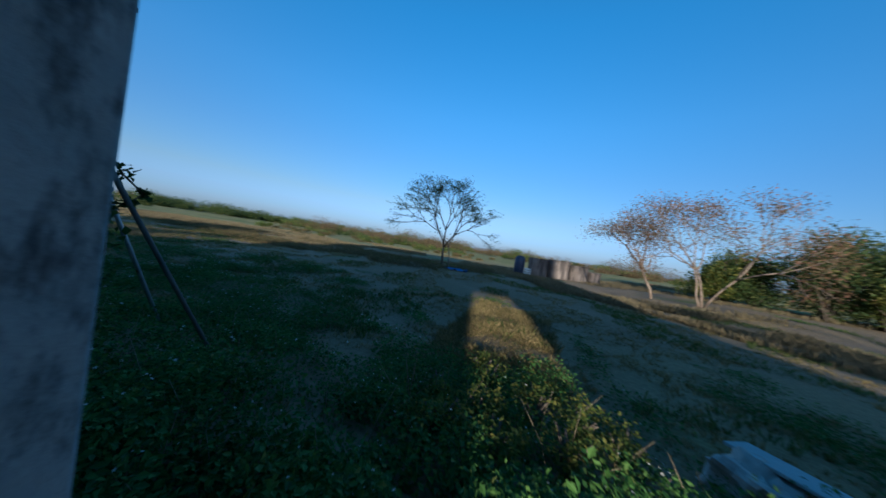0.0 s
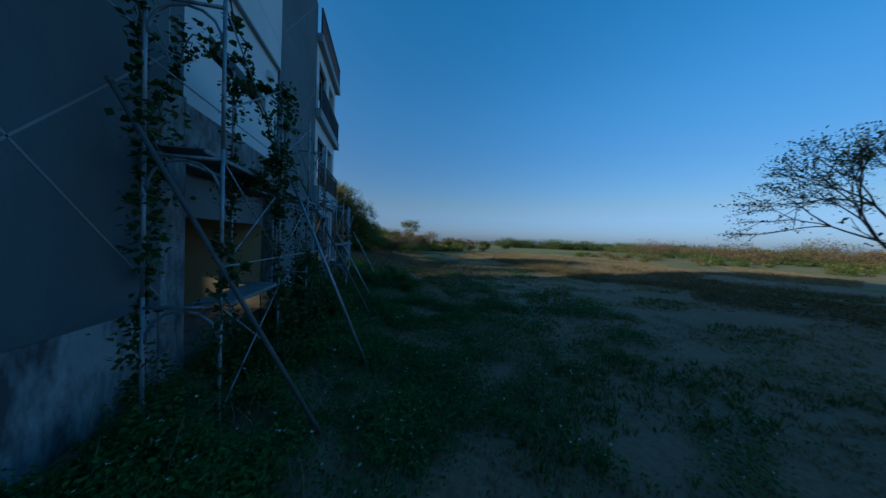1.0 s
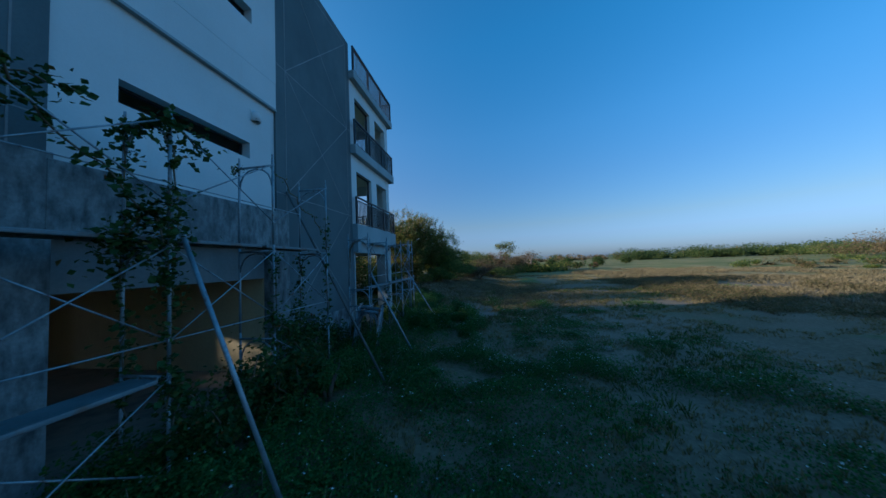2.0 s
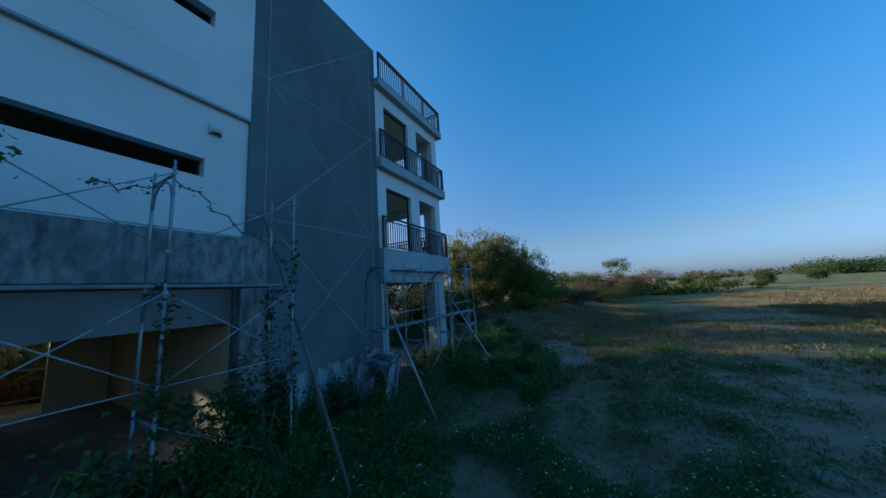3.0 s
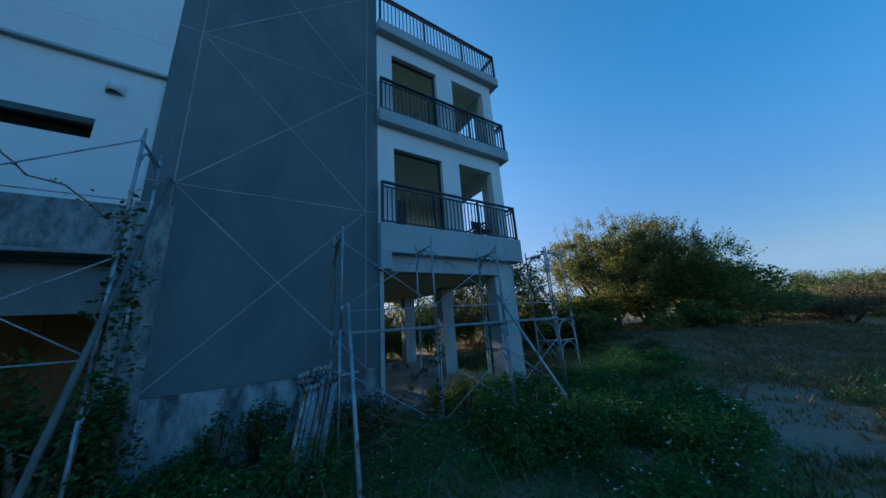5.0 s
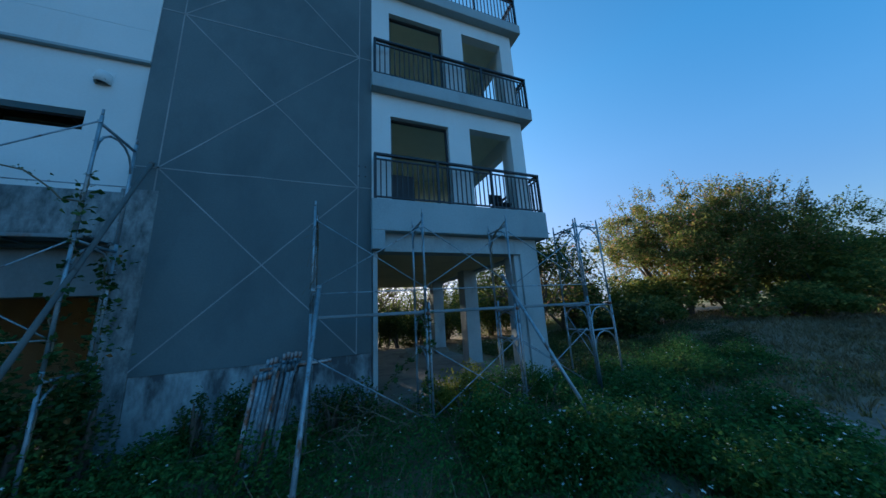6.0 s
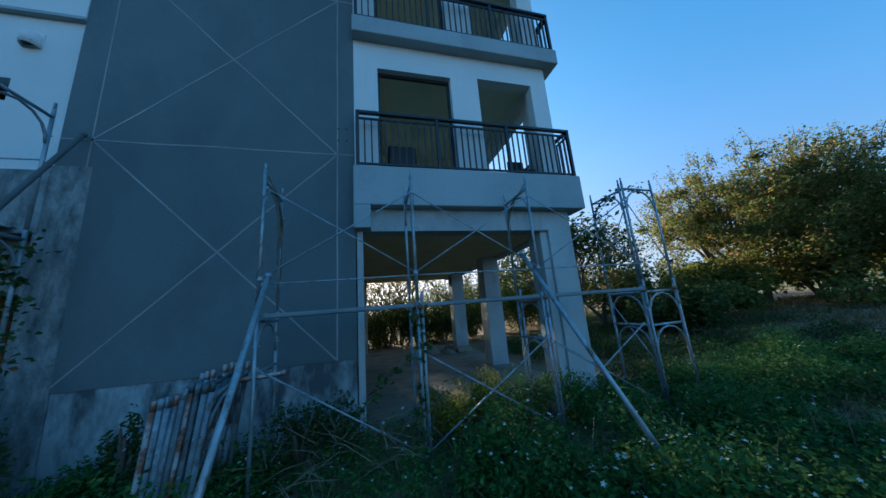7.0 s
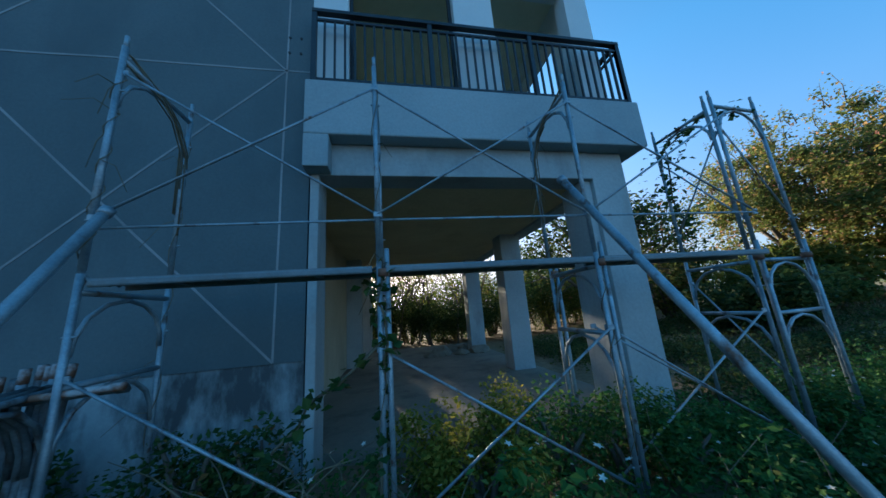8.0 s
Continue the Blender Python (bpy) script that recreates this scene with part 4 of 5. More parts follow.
xs, ys = off_soil(*patchy(rng, 9000, -25, -6, 4.6, 13, 0.62, 0.22, 57.0))
weeds("weeds_clumps", "low clumps of green weeds with white flowers in the bare yard", rng, xs, ys, 0.14, 0.42, 0.042, M_WEED, 22, 0.30)
xs, ys = patchy(rng, 4200, -19.2, -12.7, 1.5, 4.6, 0.9, 0.0, 6.0)
far_in = ((xs < -14.6) & (ys > 1.9)) | ((xs < -16.6) & (ys > 1.5))
xs, ys = xs[far_in], ys[far_in]
weeds("weeds_tall", "knee-high bushy green weeds before the balcony bay", rng, xs, ys, 0.5, 1.0, 0.052, M_WEED, 50, 0.32)
xs, ys = patchy(rng, 5200, -11.5, 1.0, 2.3, 6.2, 0.55, -0.12, 21.0)
thin = rng.uniform(size=len(xs)) < np.clip(1.25 - (ys - 2.3) / 3.6, 0, 1)
weeds("weeds_front", "ankle to knee high dark weeds with white flowers before the wall", rng, xs[thin], ys[thin], 0.16, 0.5, 0.05, M_WEED, 24, 0.12)
xs, ys = outside(*patchy(rng, 4200, -27, -18.3, -7, 2.2, 0.5, -0.15, 15.0))
strip = beyond_weeds(xs, ys) < 0
xs, ys = xs[strip], ys[strip]
weeds("weeds_end", "rank dark weeds beyond the end of the building", rng, xs, ys, 0.25, 0.65, 0.06, M_DARKCROWN, 18)
xs, ys = patchy(rng, 5200, -12, 6, 3.0, 9.5, 0.5, 0.06, 5.0)
sunny = (xs > -2.6) & (xs < 1.4) & (ys > 4.8)
xs, ys = xs[~sunny], ys[~sunny]
weeds("weeds_scattered", "scattered low green weeds with white flowers", rng, xs, ys, 0.10, 0.36, 0.045, M_WEED, 15, 0.16)
xs, ys = patchy(rng, 3200, -15, -4, 4.6, 14, 0.5, 0.12, 31.0)
weeds("weeds_sprinkled", "thin low weeds sprinkled over the bare yard", rng, xs, ys, 0.06, 0.20, 0.045, M_WEED, 11, 0.10)
xs, ys = patchy(rng, 9000, -44, -4, 19, 33, 0.16, -0.05, 9.0)
weeds("scrub_weeds", "knee-high brown and green scrub at the edge of the yard", rng, xs, ys, 0.2, 0.6, 0.08, M_DRYSCRUB, 18)
# fluffy dry weeds where low sun comes through the hall
xs, ys = patchy(rng, 1300, -1.9, 0.8, 4.8, 10.0, 0.9, -0.1, 41.0)
weeds("weeds_sunlit", "fluffy dry yellow-green weeds in a patch of low sun", rng, xs, ys, 0.10, 0.34, 0.024, M_DRYSCRUB, 24)
xs, ys = patchy(rng, 3600, -2.0, 0.9, 4.8, 12.5, 0.8, -0.1, 43.0)
grass("grass_sunlit", "tall dry pale grass in a patch of low sun", rng, xs, ys, 0.06, 0.24, M_GRASS, 10, 0.003, 0.07)
# dry brown scrub beyond the shadow of the building
xs, ys = patchy(rng, 12000, -1, 17, 12, 34, 0.3, -0.1, 12.0)
band = np.abs(ys - 30.5 + 1.0 * xs) < 4.0 + 2.0 * np.sin(xs * 0.7)
grass("brown_scrub", "waist-high dry brown scrub in long strips", rng, xs[band], ys[band], 0.2, 0.5, M_DULLGRASS, 8, 0.018, 0.3)
# grass over the yard
xs, ys = off_soil(*outside(*patchy(rng, 34000, -34, 16, 2.0, 26, 0.4, 0.0, 51.0)))
grass("dry_grass", "short dry brown and green grass", rng, xs, ys, 0.05, 0.15, M_GRASS)
xs, ys = off_soil(*patchy(rng, 26000, -24, 5, 2.5, 13, 0.7, 0.0, 53.0))
grass("yard_grass", "fine short dry grass over the yard", rng, xs, ys, 0.03, 0.10, M_GRASS, 6, 0.006, 0.08)
xs, ys = patchy(rng, 26000, -34, 18, 5, 30, 0.30, 0.2, 1.0)
grass("grass_tufts", "darker green grass tufts", rng, xs, ys, 0.08, 0.24, M_GREENGRASS)
xs, ys = patchy(rng, 22000, -70, 40, 24, 60, 0.10, 0.0, 2.0)
grass("tall_grass", "taller dry grass at the edge of the field", rng, xs, ys, 0.15, 0.45, M_DULLGRASS, 8, 0.018, 0.4)
xs, ys = patchy(rng, 14000, -62, -20, -4, 24, 0.2, -0.1, 7.0)
grass("grass_mound", "tufts of brown grass on the mound", rng, xs, ys, 0.08, 0.22, M_GRASS, 6, 0.02, 0.2)
xs, ys = rng.uniform(-48, -14, 26000), rng.uniform(-4, 16, 26000)
edge = np.clip(1 - np.sqrt(((xs + 31) / 16) ** 2 + ((ys - 4) / 11) ** 2), 0, 1) * 1.4
sparse = rng.uniform(size=len(xs)) < edge
xs, ys = off_soil(*outside(xs[sparse], ys[sparse]))
grass("brown_grass", "dry brown grass before the thicket", rng, xs, ys, 0.08, 0.26, M_DULLGRASS, 7, 0.010, 0.2)
xs, ys = patchy(rng, 12000, -75, -24, 22, 44, 0.12, 0.0, 8.0)
grass("tall_reeds", "dry yellow-brown grass in the sun", rng, xs, ys, 0.15, 0.38, M_DULLGRASS, 9, 0.02, 0.45)


def grow(rng, p, d, length, radius, depth, runs, tips, fork=3, droop=0.0, spread=0.55, taper=0.62, keep=0.68):
    """Limbs that fork again and again; fills runs and tips."""
    pts, rad = [p.copy()], [radius]
    steps = 3 if depth > 0 else 2
    for k in range(steps):
        d = (d + Vector(rng.normal(0, 0.12, 3)) + Vector((0, 0, -droop))).normalized()
        p = p + d * (length / steps)
        pts.append(p.copy())
        rad.append(radius + (radius * taper - radius) * (k + 1) / steps)
    runs.append((pts, rad))
    if depth == 0:
        tips.append(p.copy())
        tips.append(pts[-2].lerp(p, 0.4))
        return
    if depth < 3:
        tips.append(p.copy())
    n = fork if rng.uniform() < 0.75 else fork - 1
    turn = rng.uniform(0, math.tau)
    side = d.orthogonal().normalized()
    for k in range(n):
        a = turn + k * math.tau / n + rng.normal(0, 0.3)
        q = Matrix.Rotation(a, 3, d) @ side
        e = (d + q * spread * rng.uniform(0.7, 1.3)).normalized()
        grow(rng, p, e, length * keep * rng.uniform(0.85, 1.15), radius * taper, depth - 1, runs, tips, fork, droop, spread, taper, keep)


def tree(name, label, place, height, seed, bark, leaves, leaf=0.25, per=14, cloud=0.5, depth=4, spread=0.6, trunks=1, lean=(0, 0), fork=3, trunk=0.28, thick=0.018, keep=0.7, droop=0.0, category="tree", group="", fill=None, flat=0.75):
    rng = np.random.default_rng(seed)
    t = thing(name, label, category, place, group)
    runs, tips = [], []
    for k in range(trunks):
        a = rng.uniform(0, math.tau)
        d = Vector((lean[0] + 0.35 * (trunks > 1) * math.cos(a + k * math.tau / trunks), lean[1] + 0.35 * (trunks > 1) * math.sin(a + k * math.tau / trunks), 1)).normalized()
        grow(rng, Vector((0.1 * math.cos(k * 2.4) * (trunks > 1), 0.1 * math.sin(k * 2.4) * (trunks > 1), -0.15)), d, height * trunk, height * thick, depth, runs, tips, fork, droop, spread, 0.66, keep)
    big = [r for r in runs if r[1][0] > height * thick * 0.6]
    small = [r for r in runs if r[1][0] <= height * thick * 0.6]
    for k, r in enumerate(big):
        tubes("trunk" if k < trunks and r[0][0].z < 0.2 else "limb", [r], bark, t, sides=8)
    tagged(tubes("branchwork", small, bark, t, sides=4), kind="stuff")
    T = np.array([tuple(q) for q in tips])
    c = np.repeat(T, per, 0)
    c = c + rng.normal(0, cloud, c.shape) * (1, 1, flat)
    if fill:
        # many small lobes on a rounded, uneven crown
        rx, rz, zc, count = fill
        lobes = 150
        q = rng.normal(size=(lobes, 3))
        q /= np.linalg.norm(q, axis=1, keepdims=True)
        q *= rng.uniform(0.25, 0.9, (lobes, 1)) * (rx, rx, rz)
        i = rng.integers(0, lobes, count)
        r = rng.normal(size=(count, 3))
        r /= np.linalg.norm(r, axis=1, keepdims=True)
        r *= rng.uniform(0.05, 1.0, (count, 1)) ** 0.6 * (rng.uniform(0.35, 0.85, lobes)[i])[:, None] * (1, 1, 0.7)
        c = np.concatenate([c, q[i] + r + (0, 0, zc)])
        # leafy sprigs that stand out of the crown
        sprigs = []
        for k in range(90):
            d = rng.normal(size=3)
            d[2] = abs(d[2]) * 0.9 + 0.1
            d /= np.linalg.norm(d)
            p0 = d * (rx, rx, rz) * 0.8 + (0, 0, zc)
            e = d * 0.6 + (0, 0, 0.55) + rng.normal(0, 0.25, 3)
            e *= rng.uniform(0.4, 1.0)
            sprigs.append(([Vector(p0), Vector(p0 + e * 0.5 + rng.normal(0, 0.06, 3)), Vector(p0 + e)], (0.018, 0.012, 0.005)))
            u = rng.uniform(0.1, 1.0, (26, 1))
            c = np.concatenate([c, p0 + e * u + rng.normal(0, 0.10, (26, 3))])
        tagged(tubes("crown_fringe", sprigs, bark, t, sides=4), kind="stuff")
    c = c[c[:, 2] > 0.15]
    V, F = leaf_quads(rng, c, np.full(len(c), leaf), 0.4, 0.5, 0.68 if fill else 0.5)
    soup("crown", V, F, leaves, t)
    return t


def clump(rng, centre, size, n):
    """Points of an uneven leafy mass: several lobes."""
    out = []
    lobes = 7
    for k in range(lobes):
        o = np.clip(rng.normal(0, 0.42, 3), -0.65, 0.65) * size
        o[2] = abs(o[2]) * 0.9
        s = np.asarray(size) * rng.uniform(0.3, 0.6)
        q = rng.normal(size=(n // lobes, 3))
        q /= np.linalg.norm(q, axis=1, keepdims=True)
        q *= rng.uniform(0.12, 1.0, (len(q), 1)) ** 0.5
        out.append(np.asarray(centre) + o + q * s)
    return np.concatenate(out)


def bush(name, label, place, size, n, leaf, mat, seed, category="bush", group=""):
    rng = np.random.default_rng(seed)
    t = thing(name, label, category, place, group)
    runs = []
    for k in range(6):
        a = rng.uniform(0, math.tau)
        tip = Vector((size[0] * 0.5 * math.cos(a), size[1] * 0.5 * math.sin(a), size[2] * rng.uniform(0.6, 1.1)))
        runs.append(([Vector((0, 0, -0.1)), tip * 0.5 + Vector((0, 0, 0.1 * size[2])), tip], (0.05 * size[2] ** 0.5, 0.035 * size[2] ** 0.5, 0.01)))
    for r in runs:
        tubes("stem", [r], M_BARK, t, sides=5)
    c = clump(rng, (0, 0, size[2] * 0.45), size, n)
    c = c[c[:, 2] > 0.02]
    V, F = leaf_quads(rng, c, np.full(len(c), leaf), 0.3, 0.5, 0.6)
    soup("foliage", V, F, mat, t)
    return t


def at(x, y):
    return (x, y, float(gz(x, y)))


# trees and thicket beyond the far end of the building
tree("tree", "broad leafy tree with yellowing autumn leaves beside the building", at(-31, -4), 8.6, 21, M_BARK, M_CROWN, 0.105, 20, 0.5, 4, 0.6, 3, (0, 0), 3, 0.26, fill=(4.4, 3.6, 4.15, 46000))
tree("tree", "broad dense tree with dull green leaves at the thicket edge", at(-36.4, -1.4), 7.0, 22, M_BARK, M_SHADECROWN, 0.11, 16, 0.5, 4, 0.6, 3, (0, 0), 3, 0.24, fill=(3.9, 3.0, 3.2, 25000))
tree("tree", "leafy tree with yellow-green leaves in the thicket", at(-33.6, -2.2), 8.4, 27, M_BARK, M_CROWN, 0.105, 18, 0.5, 4, 0.6, 2, (0, 0), 3, 0.26, fill=(3.6, 3.3, 3.9, 28000))
tree("tree", "slender green tree behind the scaffold tower", at(-22.8, -6.5), 6.8, 24, M_BARK, M_DARKCROWN, 0.2, 14, 0.5, 4, 0.55, 2, (0, 0), 3, 0.28)
tree("tree", "slender green tree behind the scaffold tower", at(-25.5, -7.5), 6.4, 25, M_BARK, M_CROWN, 0.16, 14, 0.5, 4, 0.55, 2, (0, 0), 3, 0.28)
for k, (x, y, w, h, mat, lab) in enumerate((
        (-31, 0.1, 1.9, 1.3, M_SHADECROWN, "green bush under the thicket trees"), (-27, -3.7, 1.9, 1.3, M_SHADECROWN, "green bush under the thicket trees"), (-36, 1.5, 3, 2.3, M_SHADECROWN, "green bush under the thicket trees"),
        (-41, 1, 3.4, 2.6, M_BROWN, "dry brown bush at the field edge"), (-45, 4, 3.2, 2.4, M_BROWN, "dry brown bush at the field edge"), (-44, 0, 3.6, 3.0, M_OLIVE, "olive green bush at the field edge"), (-50, 3, 4, 2.8, M_BROWN, "dry brown bush at the field edge"), (-24.5, -3, 1.6, 1.4, M_DARKCROWN, "green bush under the thicket trees"),
        (-54, 6, 3.6, 2.6, M_OLIVE, "olive green bush at the field edge"), (-60, 6, 4.4, 3.2, M_BROWN, "dry brown bush at the field edge"), (-66, 9, 4.4, 3.0, M_OLIVE, "olive green bush at the field edge"), (-58, 1, 5, 4.5, M_DARKCROWN, "dark green bush at the field edge"), (-72, 6, 5, 4.2, M_BROWN, "dry brown bush at the field edge"))):
    bush("bush", lab, at(x, y), (w, w, h * 0.8 if x > -40 else h * 0.62), 5000 if x > -40 else 8000, 0.14 if x > -40 else 0.13, mat, 40 + k, group="thicket bushes")
for k, (x, y, w, h) in enumerate(((-28.6, -4.2, 2.0, 2.0), (-31.6, -2.4, 2.4, 2.2), (-39.5, 0.3, 2.6, 2.8), (-26, -7.0, 2.0, 2.2), (-34.5, -0.2, 2.4, 2.0))):
    bush("bush", "tall leafy bush with yellowing leaves in the thicket", at(x, y), (w, w, h), 3800, 0.2, M_CROWN if k % 2 else M_OLIVE, 70 + k, group="thicket bushes")
# thicket behind the building, seen through the open ground storey
for k, x in enumerate(np.linspace(-29, -8, 13)):
    y = -14.5 - 1.4 * math.sin(k * 2.1)
    tree("tree", "slender sunlit tree in the thicket behind the building", (float(x), y, 0.4), 4.7 + 0.8 * math.sin(k * 1.7), 60 + k, M_BARK, M_OLIVE if k % 3 else M_CROWN, 0.13, 10, 0.5, 3, 0.5, 2, (0, 0), 3, 0.34, group="thicket behind the building")
for k, x in enumerate((-8.3, -7.6, -6.9, -6.2)):
    bush("bush", "dry brown bush in shade behind the rear opening", (x, -9.7 - 0.2 * (k % 2), 0.35), (0.6, 0.5, 1.15), 1800, 0.09, M_BROWN, 560 + k, group="bushes behind the building")
bush("bush", "dark large-leaved bush before the open bay", at(-8.2, 1.55), (0.62, 0.5, 0.95), 900, 0.10, M_VINE, 570)
for x, y, size, n, leaf in ((-11.35, 0.52, (0.55, 0.30, 0.72), 1500, 0.06), (-10.78, 0.40, (0.24, 0.20, 0.78), 480, 0.06), (-12.75, 0.50, (0.50, 0.28, 0.62), 1100, 0.055), (-13.3, 0.58, (0.42, 0.28, 0.55), 900, 0.055), (-9.25, 1.10, (0.55, 0.42, 1.45), 2400, 0.075), (-8.5, 1.35, (0.75, 0.42, 0.95), 1900, 0.075), (-9.75, 0.75, (0.32, 0.30, 1.25), 1300, 0.07)):
    bush("bush", "dense dark-leaved climber heaped at the foot of the wall", at(x, y), size, n, leaf, M_VINE, int(600 - x * 10), group="climbers at the wall")
for k, x in enumerate(np.linspace(-27, -7.5, 16)):
    bush("bush", "leafy bush behind the building", (float(x), -12.0 - (k % 3) * 0.9, 0.35), (1.5, 1.3, (1.9 if -20 < x else 2.5) if x < -9 else 1.7), 3000, 0.10, M_OLIVE if k % 2 else M_WEED, 190 + k, group="bushes behind the building")


# out of view: high thin crown added to dapple the sun through the hall
for k, (x, y, hh) in enumerate(((2.6, -12.8, 8.4),)):
    tree("tree", "unseen thin-leaved tree added behind the hall to dapple the sun", (x, y, 0.4), hh, 85 + k, M_BARK, M_OLIVE, 0.16, 6, 0.5, 4, 0.45, 1, (0, 0), 3, 0.46, 0.008, 0.55, group="thicket behind the building")


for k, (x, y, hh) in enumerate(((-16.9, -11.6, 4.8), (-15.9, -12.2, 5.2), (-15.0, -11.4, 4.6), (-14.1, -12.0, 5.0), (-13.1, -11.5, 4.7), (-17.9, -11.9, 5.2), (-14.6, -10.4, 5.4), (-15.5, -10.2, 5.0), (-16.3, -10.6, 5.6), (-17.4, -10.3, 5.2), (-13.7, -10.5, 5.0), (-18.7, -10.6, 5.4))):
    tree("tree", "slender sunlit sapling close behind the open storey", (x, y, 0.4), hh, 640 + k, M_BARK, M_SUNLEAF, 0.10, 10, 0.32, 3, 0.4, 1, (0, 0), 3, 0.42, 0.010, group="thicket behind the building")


# vines on the long scaffold
def vine(label, path, leaves, radius, size, seed):
    rng = np.random.default_rng(seed)
    t = thing("vine", label, "vine", path[0], "vines")
    o = Vector(path[0])
    pts = []
    for a, b in zip(path, path[1:]):
        a, b = Vector(a) - o, Vector(b) - o
        m = max(2, int((b - a).length / 0.15))
        for k in range(m):
            pts.append(a.lerp(b, k / m) + Vector(rng.normal(0, 0.03, 3)))
    pts.append(Vector(path[-1]) - o)
    tubes("stem", [(pts, 0.011)], M_STEM, t, sides=5)
    P = np.array([tuple(q) for q in pts])
    i = rng.integers(0, len(P), leaves)
    bunch = 0.4 + 1.2 * np.abs(np.sin(i * 0.37 + seed)) ** 2
    c = P[i] + rng.normal(0, 0.75, (leaves, 3)) * (radius * bunch)[:, None]
    V, F = leaf_quads(rng, c, np.full(leaves, size), 0.5, 0.45, 0.85)
    soup("foliage", V, F, M_VINE, t)


SI = SY - 0.76
for k, (lab, path, n, r) in enumerate((
        ("leafy vine climbing an outer scaffold leg", [(-4.1, SY, 0.6), (-4.1, SY, 2.3), (-4.08, SY + 0.25, 2.45), (-4.1, SY, 2.75)], 330, 0.08),
        ("leafy vine climbing an inner scaffold leg", [(-4.2, SI - 0.2, 0.6), (-4.12, SI, 2.5), (-4.16, SI - 0.1, 5.5), (-4.05, SI + 0.2, 5.9)], 760, 0.09),
        ("leafy vine bunched on the scaffold arch", [(-4.6, SI - 0.3, 2.4), (-4.7, SI - 0.25, 4.4), (-4.9, SI, 5.55), (-5.2, SY - 0.3, 5.4)], 520, 0.12),
        ("vine strand trailing along a diagonal brace", [(-4.1, SY, 5.7), (-5.0, SY, 4.75), (-5.93, SY, 3.85)], 260, 0.06),
        ("leafy vine climbing an outer scaffold leg", [(-5.93, SY, 0.6), (-5.93, SY, 5.3)], 620, 0.09),
        ("thick vine mass below the scaffold deck", [(-5.93, SY, 3.2), (-5.8, SY, 4.1), (-5.5, SY - 0.2, 3.7), (-5.93, SI, 3.6)], 560, 0.15),
        ("leafy vine climbing an inner scaffold leg", [(-5.93, SI, 0.8), (-5.93, SI, 5.4)], 420, 0.08),
        ("vine over the top bar of a scaffold frame", [(-5.93, SI, 5.3), (-5.9, SI + 0.4, 5.45), (-5.93, SY, 5.3), (-6.3, SY, 5.1)], 260, 0.1),
        ("thin vine on a scaffold leg", [(-7.76, SY, 0.6), (-7.76, SY, 3.6)], 260, 0.08),
        ("thin vine with dry leaves on an upper frame", [(-7.76, SI, 5.4), (-7.4, SI + 0.2, 5.2), (-7.0, SY, 5.05)], 46, 0.06),
        ("leafy vine climbing a scaffold leg", [(-9.6, SY, 0.5), (-9.6, SY, 4.6)], 190, 0.07),
        ("leafy vine climbing an inner scaffold leg", [(-9.6, SI, 0.5), (-9.6, SI, 3.6)], 380, 0.12),
        ("vine strand trailing along a diagonal brace", [(-7.76, SY, 5.3), (-8.7, SY, 4.7), (-9.6, SY, 4.2)], 36, 0.04),
        ("leafy vine bunched in the lower scaffold", [(-9.3, SI, 0.6), (-8.6, SI + 0.3, 1.9), (-9.4, SY, 1.4)], 700, 0.22),
        ("leafy vine bunched in the lower scaffold", [(-7.9, SY, 0.6), (-7.4, SI + 0.3, 1.5), (-7.0, SY, 1.0)], 600, 0.22),
        ("leafy vine sprawling before the open bay", [(-7.9, 1.6, 0.5), (-7.6, 1.5, 1.5), (-7.0, 1.7, 1.9), (-6.6, 1.6, 1.2)], 520, 0.2),
        ("leafy vine sprawling before the open bay", [(-8.9, 1.5, 0.5), (-8.4, 1.6, 1.4), (-8.0, 1.4, 2.1), (-7.7, SY, 2.4)], 520, 0.18),
        ("leafy vine sprawling before the open bay", [(-6.6, 1.5, 0.5), (-6.4, 1.5, 1.3), (-5.93, SY, 1.9)], 420, 0.18),
        ("thin vine on a scaffold leg", [(-14.30, AY, 0.6), (-14.30, AY, 2.5)], 150, 0.05),
        ("leafy vine hanging between the balcony corner and the scaffold tower", [(-18.60, 0.20, 2.9), (-18.52, 0.22, 3.7), (-18.50, 0.30, 4.3), (-18.75, 0.62, 4.62), (-19.05, 0.9, 4.5)], 200, 0.11),
        ("thin vine reaching along a brace", [(-13.2, AY - 0.2, 0.9), (-13.7, AY - 0.1, 1.5), (-14.3, AY, 2.0)], 90, 0.04))):
    vine(lab, path, int(n * (1.25 if k in (4, 5, 6, 7) else 1.0 if k < 4 else 1.4)), r, 0.08 if k < 8 else 0.042 if k in (9, 12) else 0.075, 300 + k)
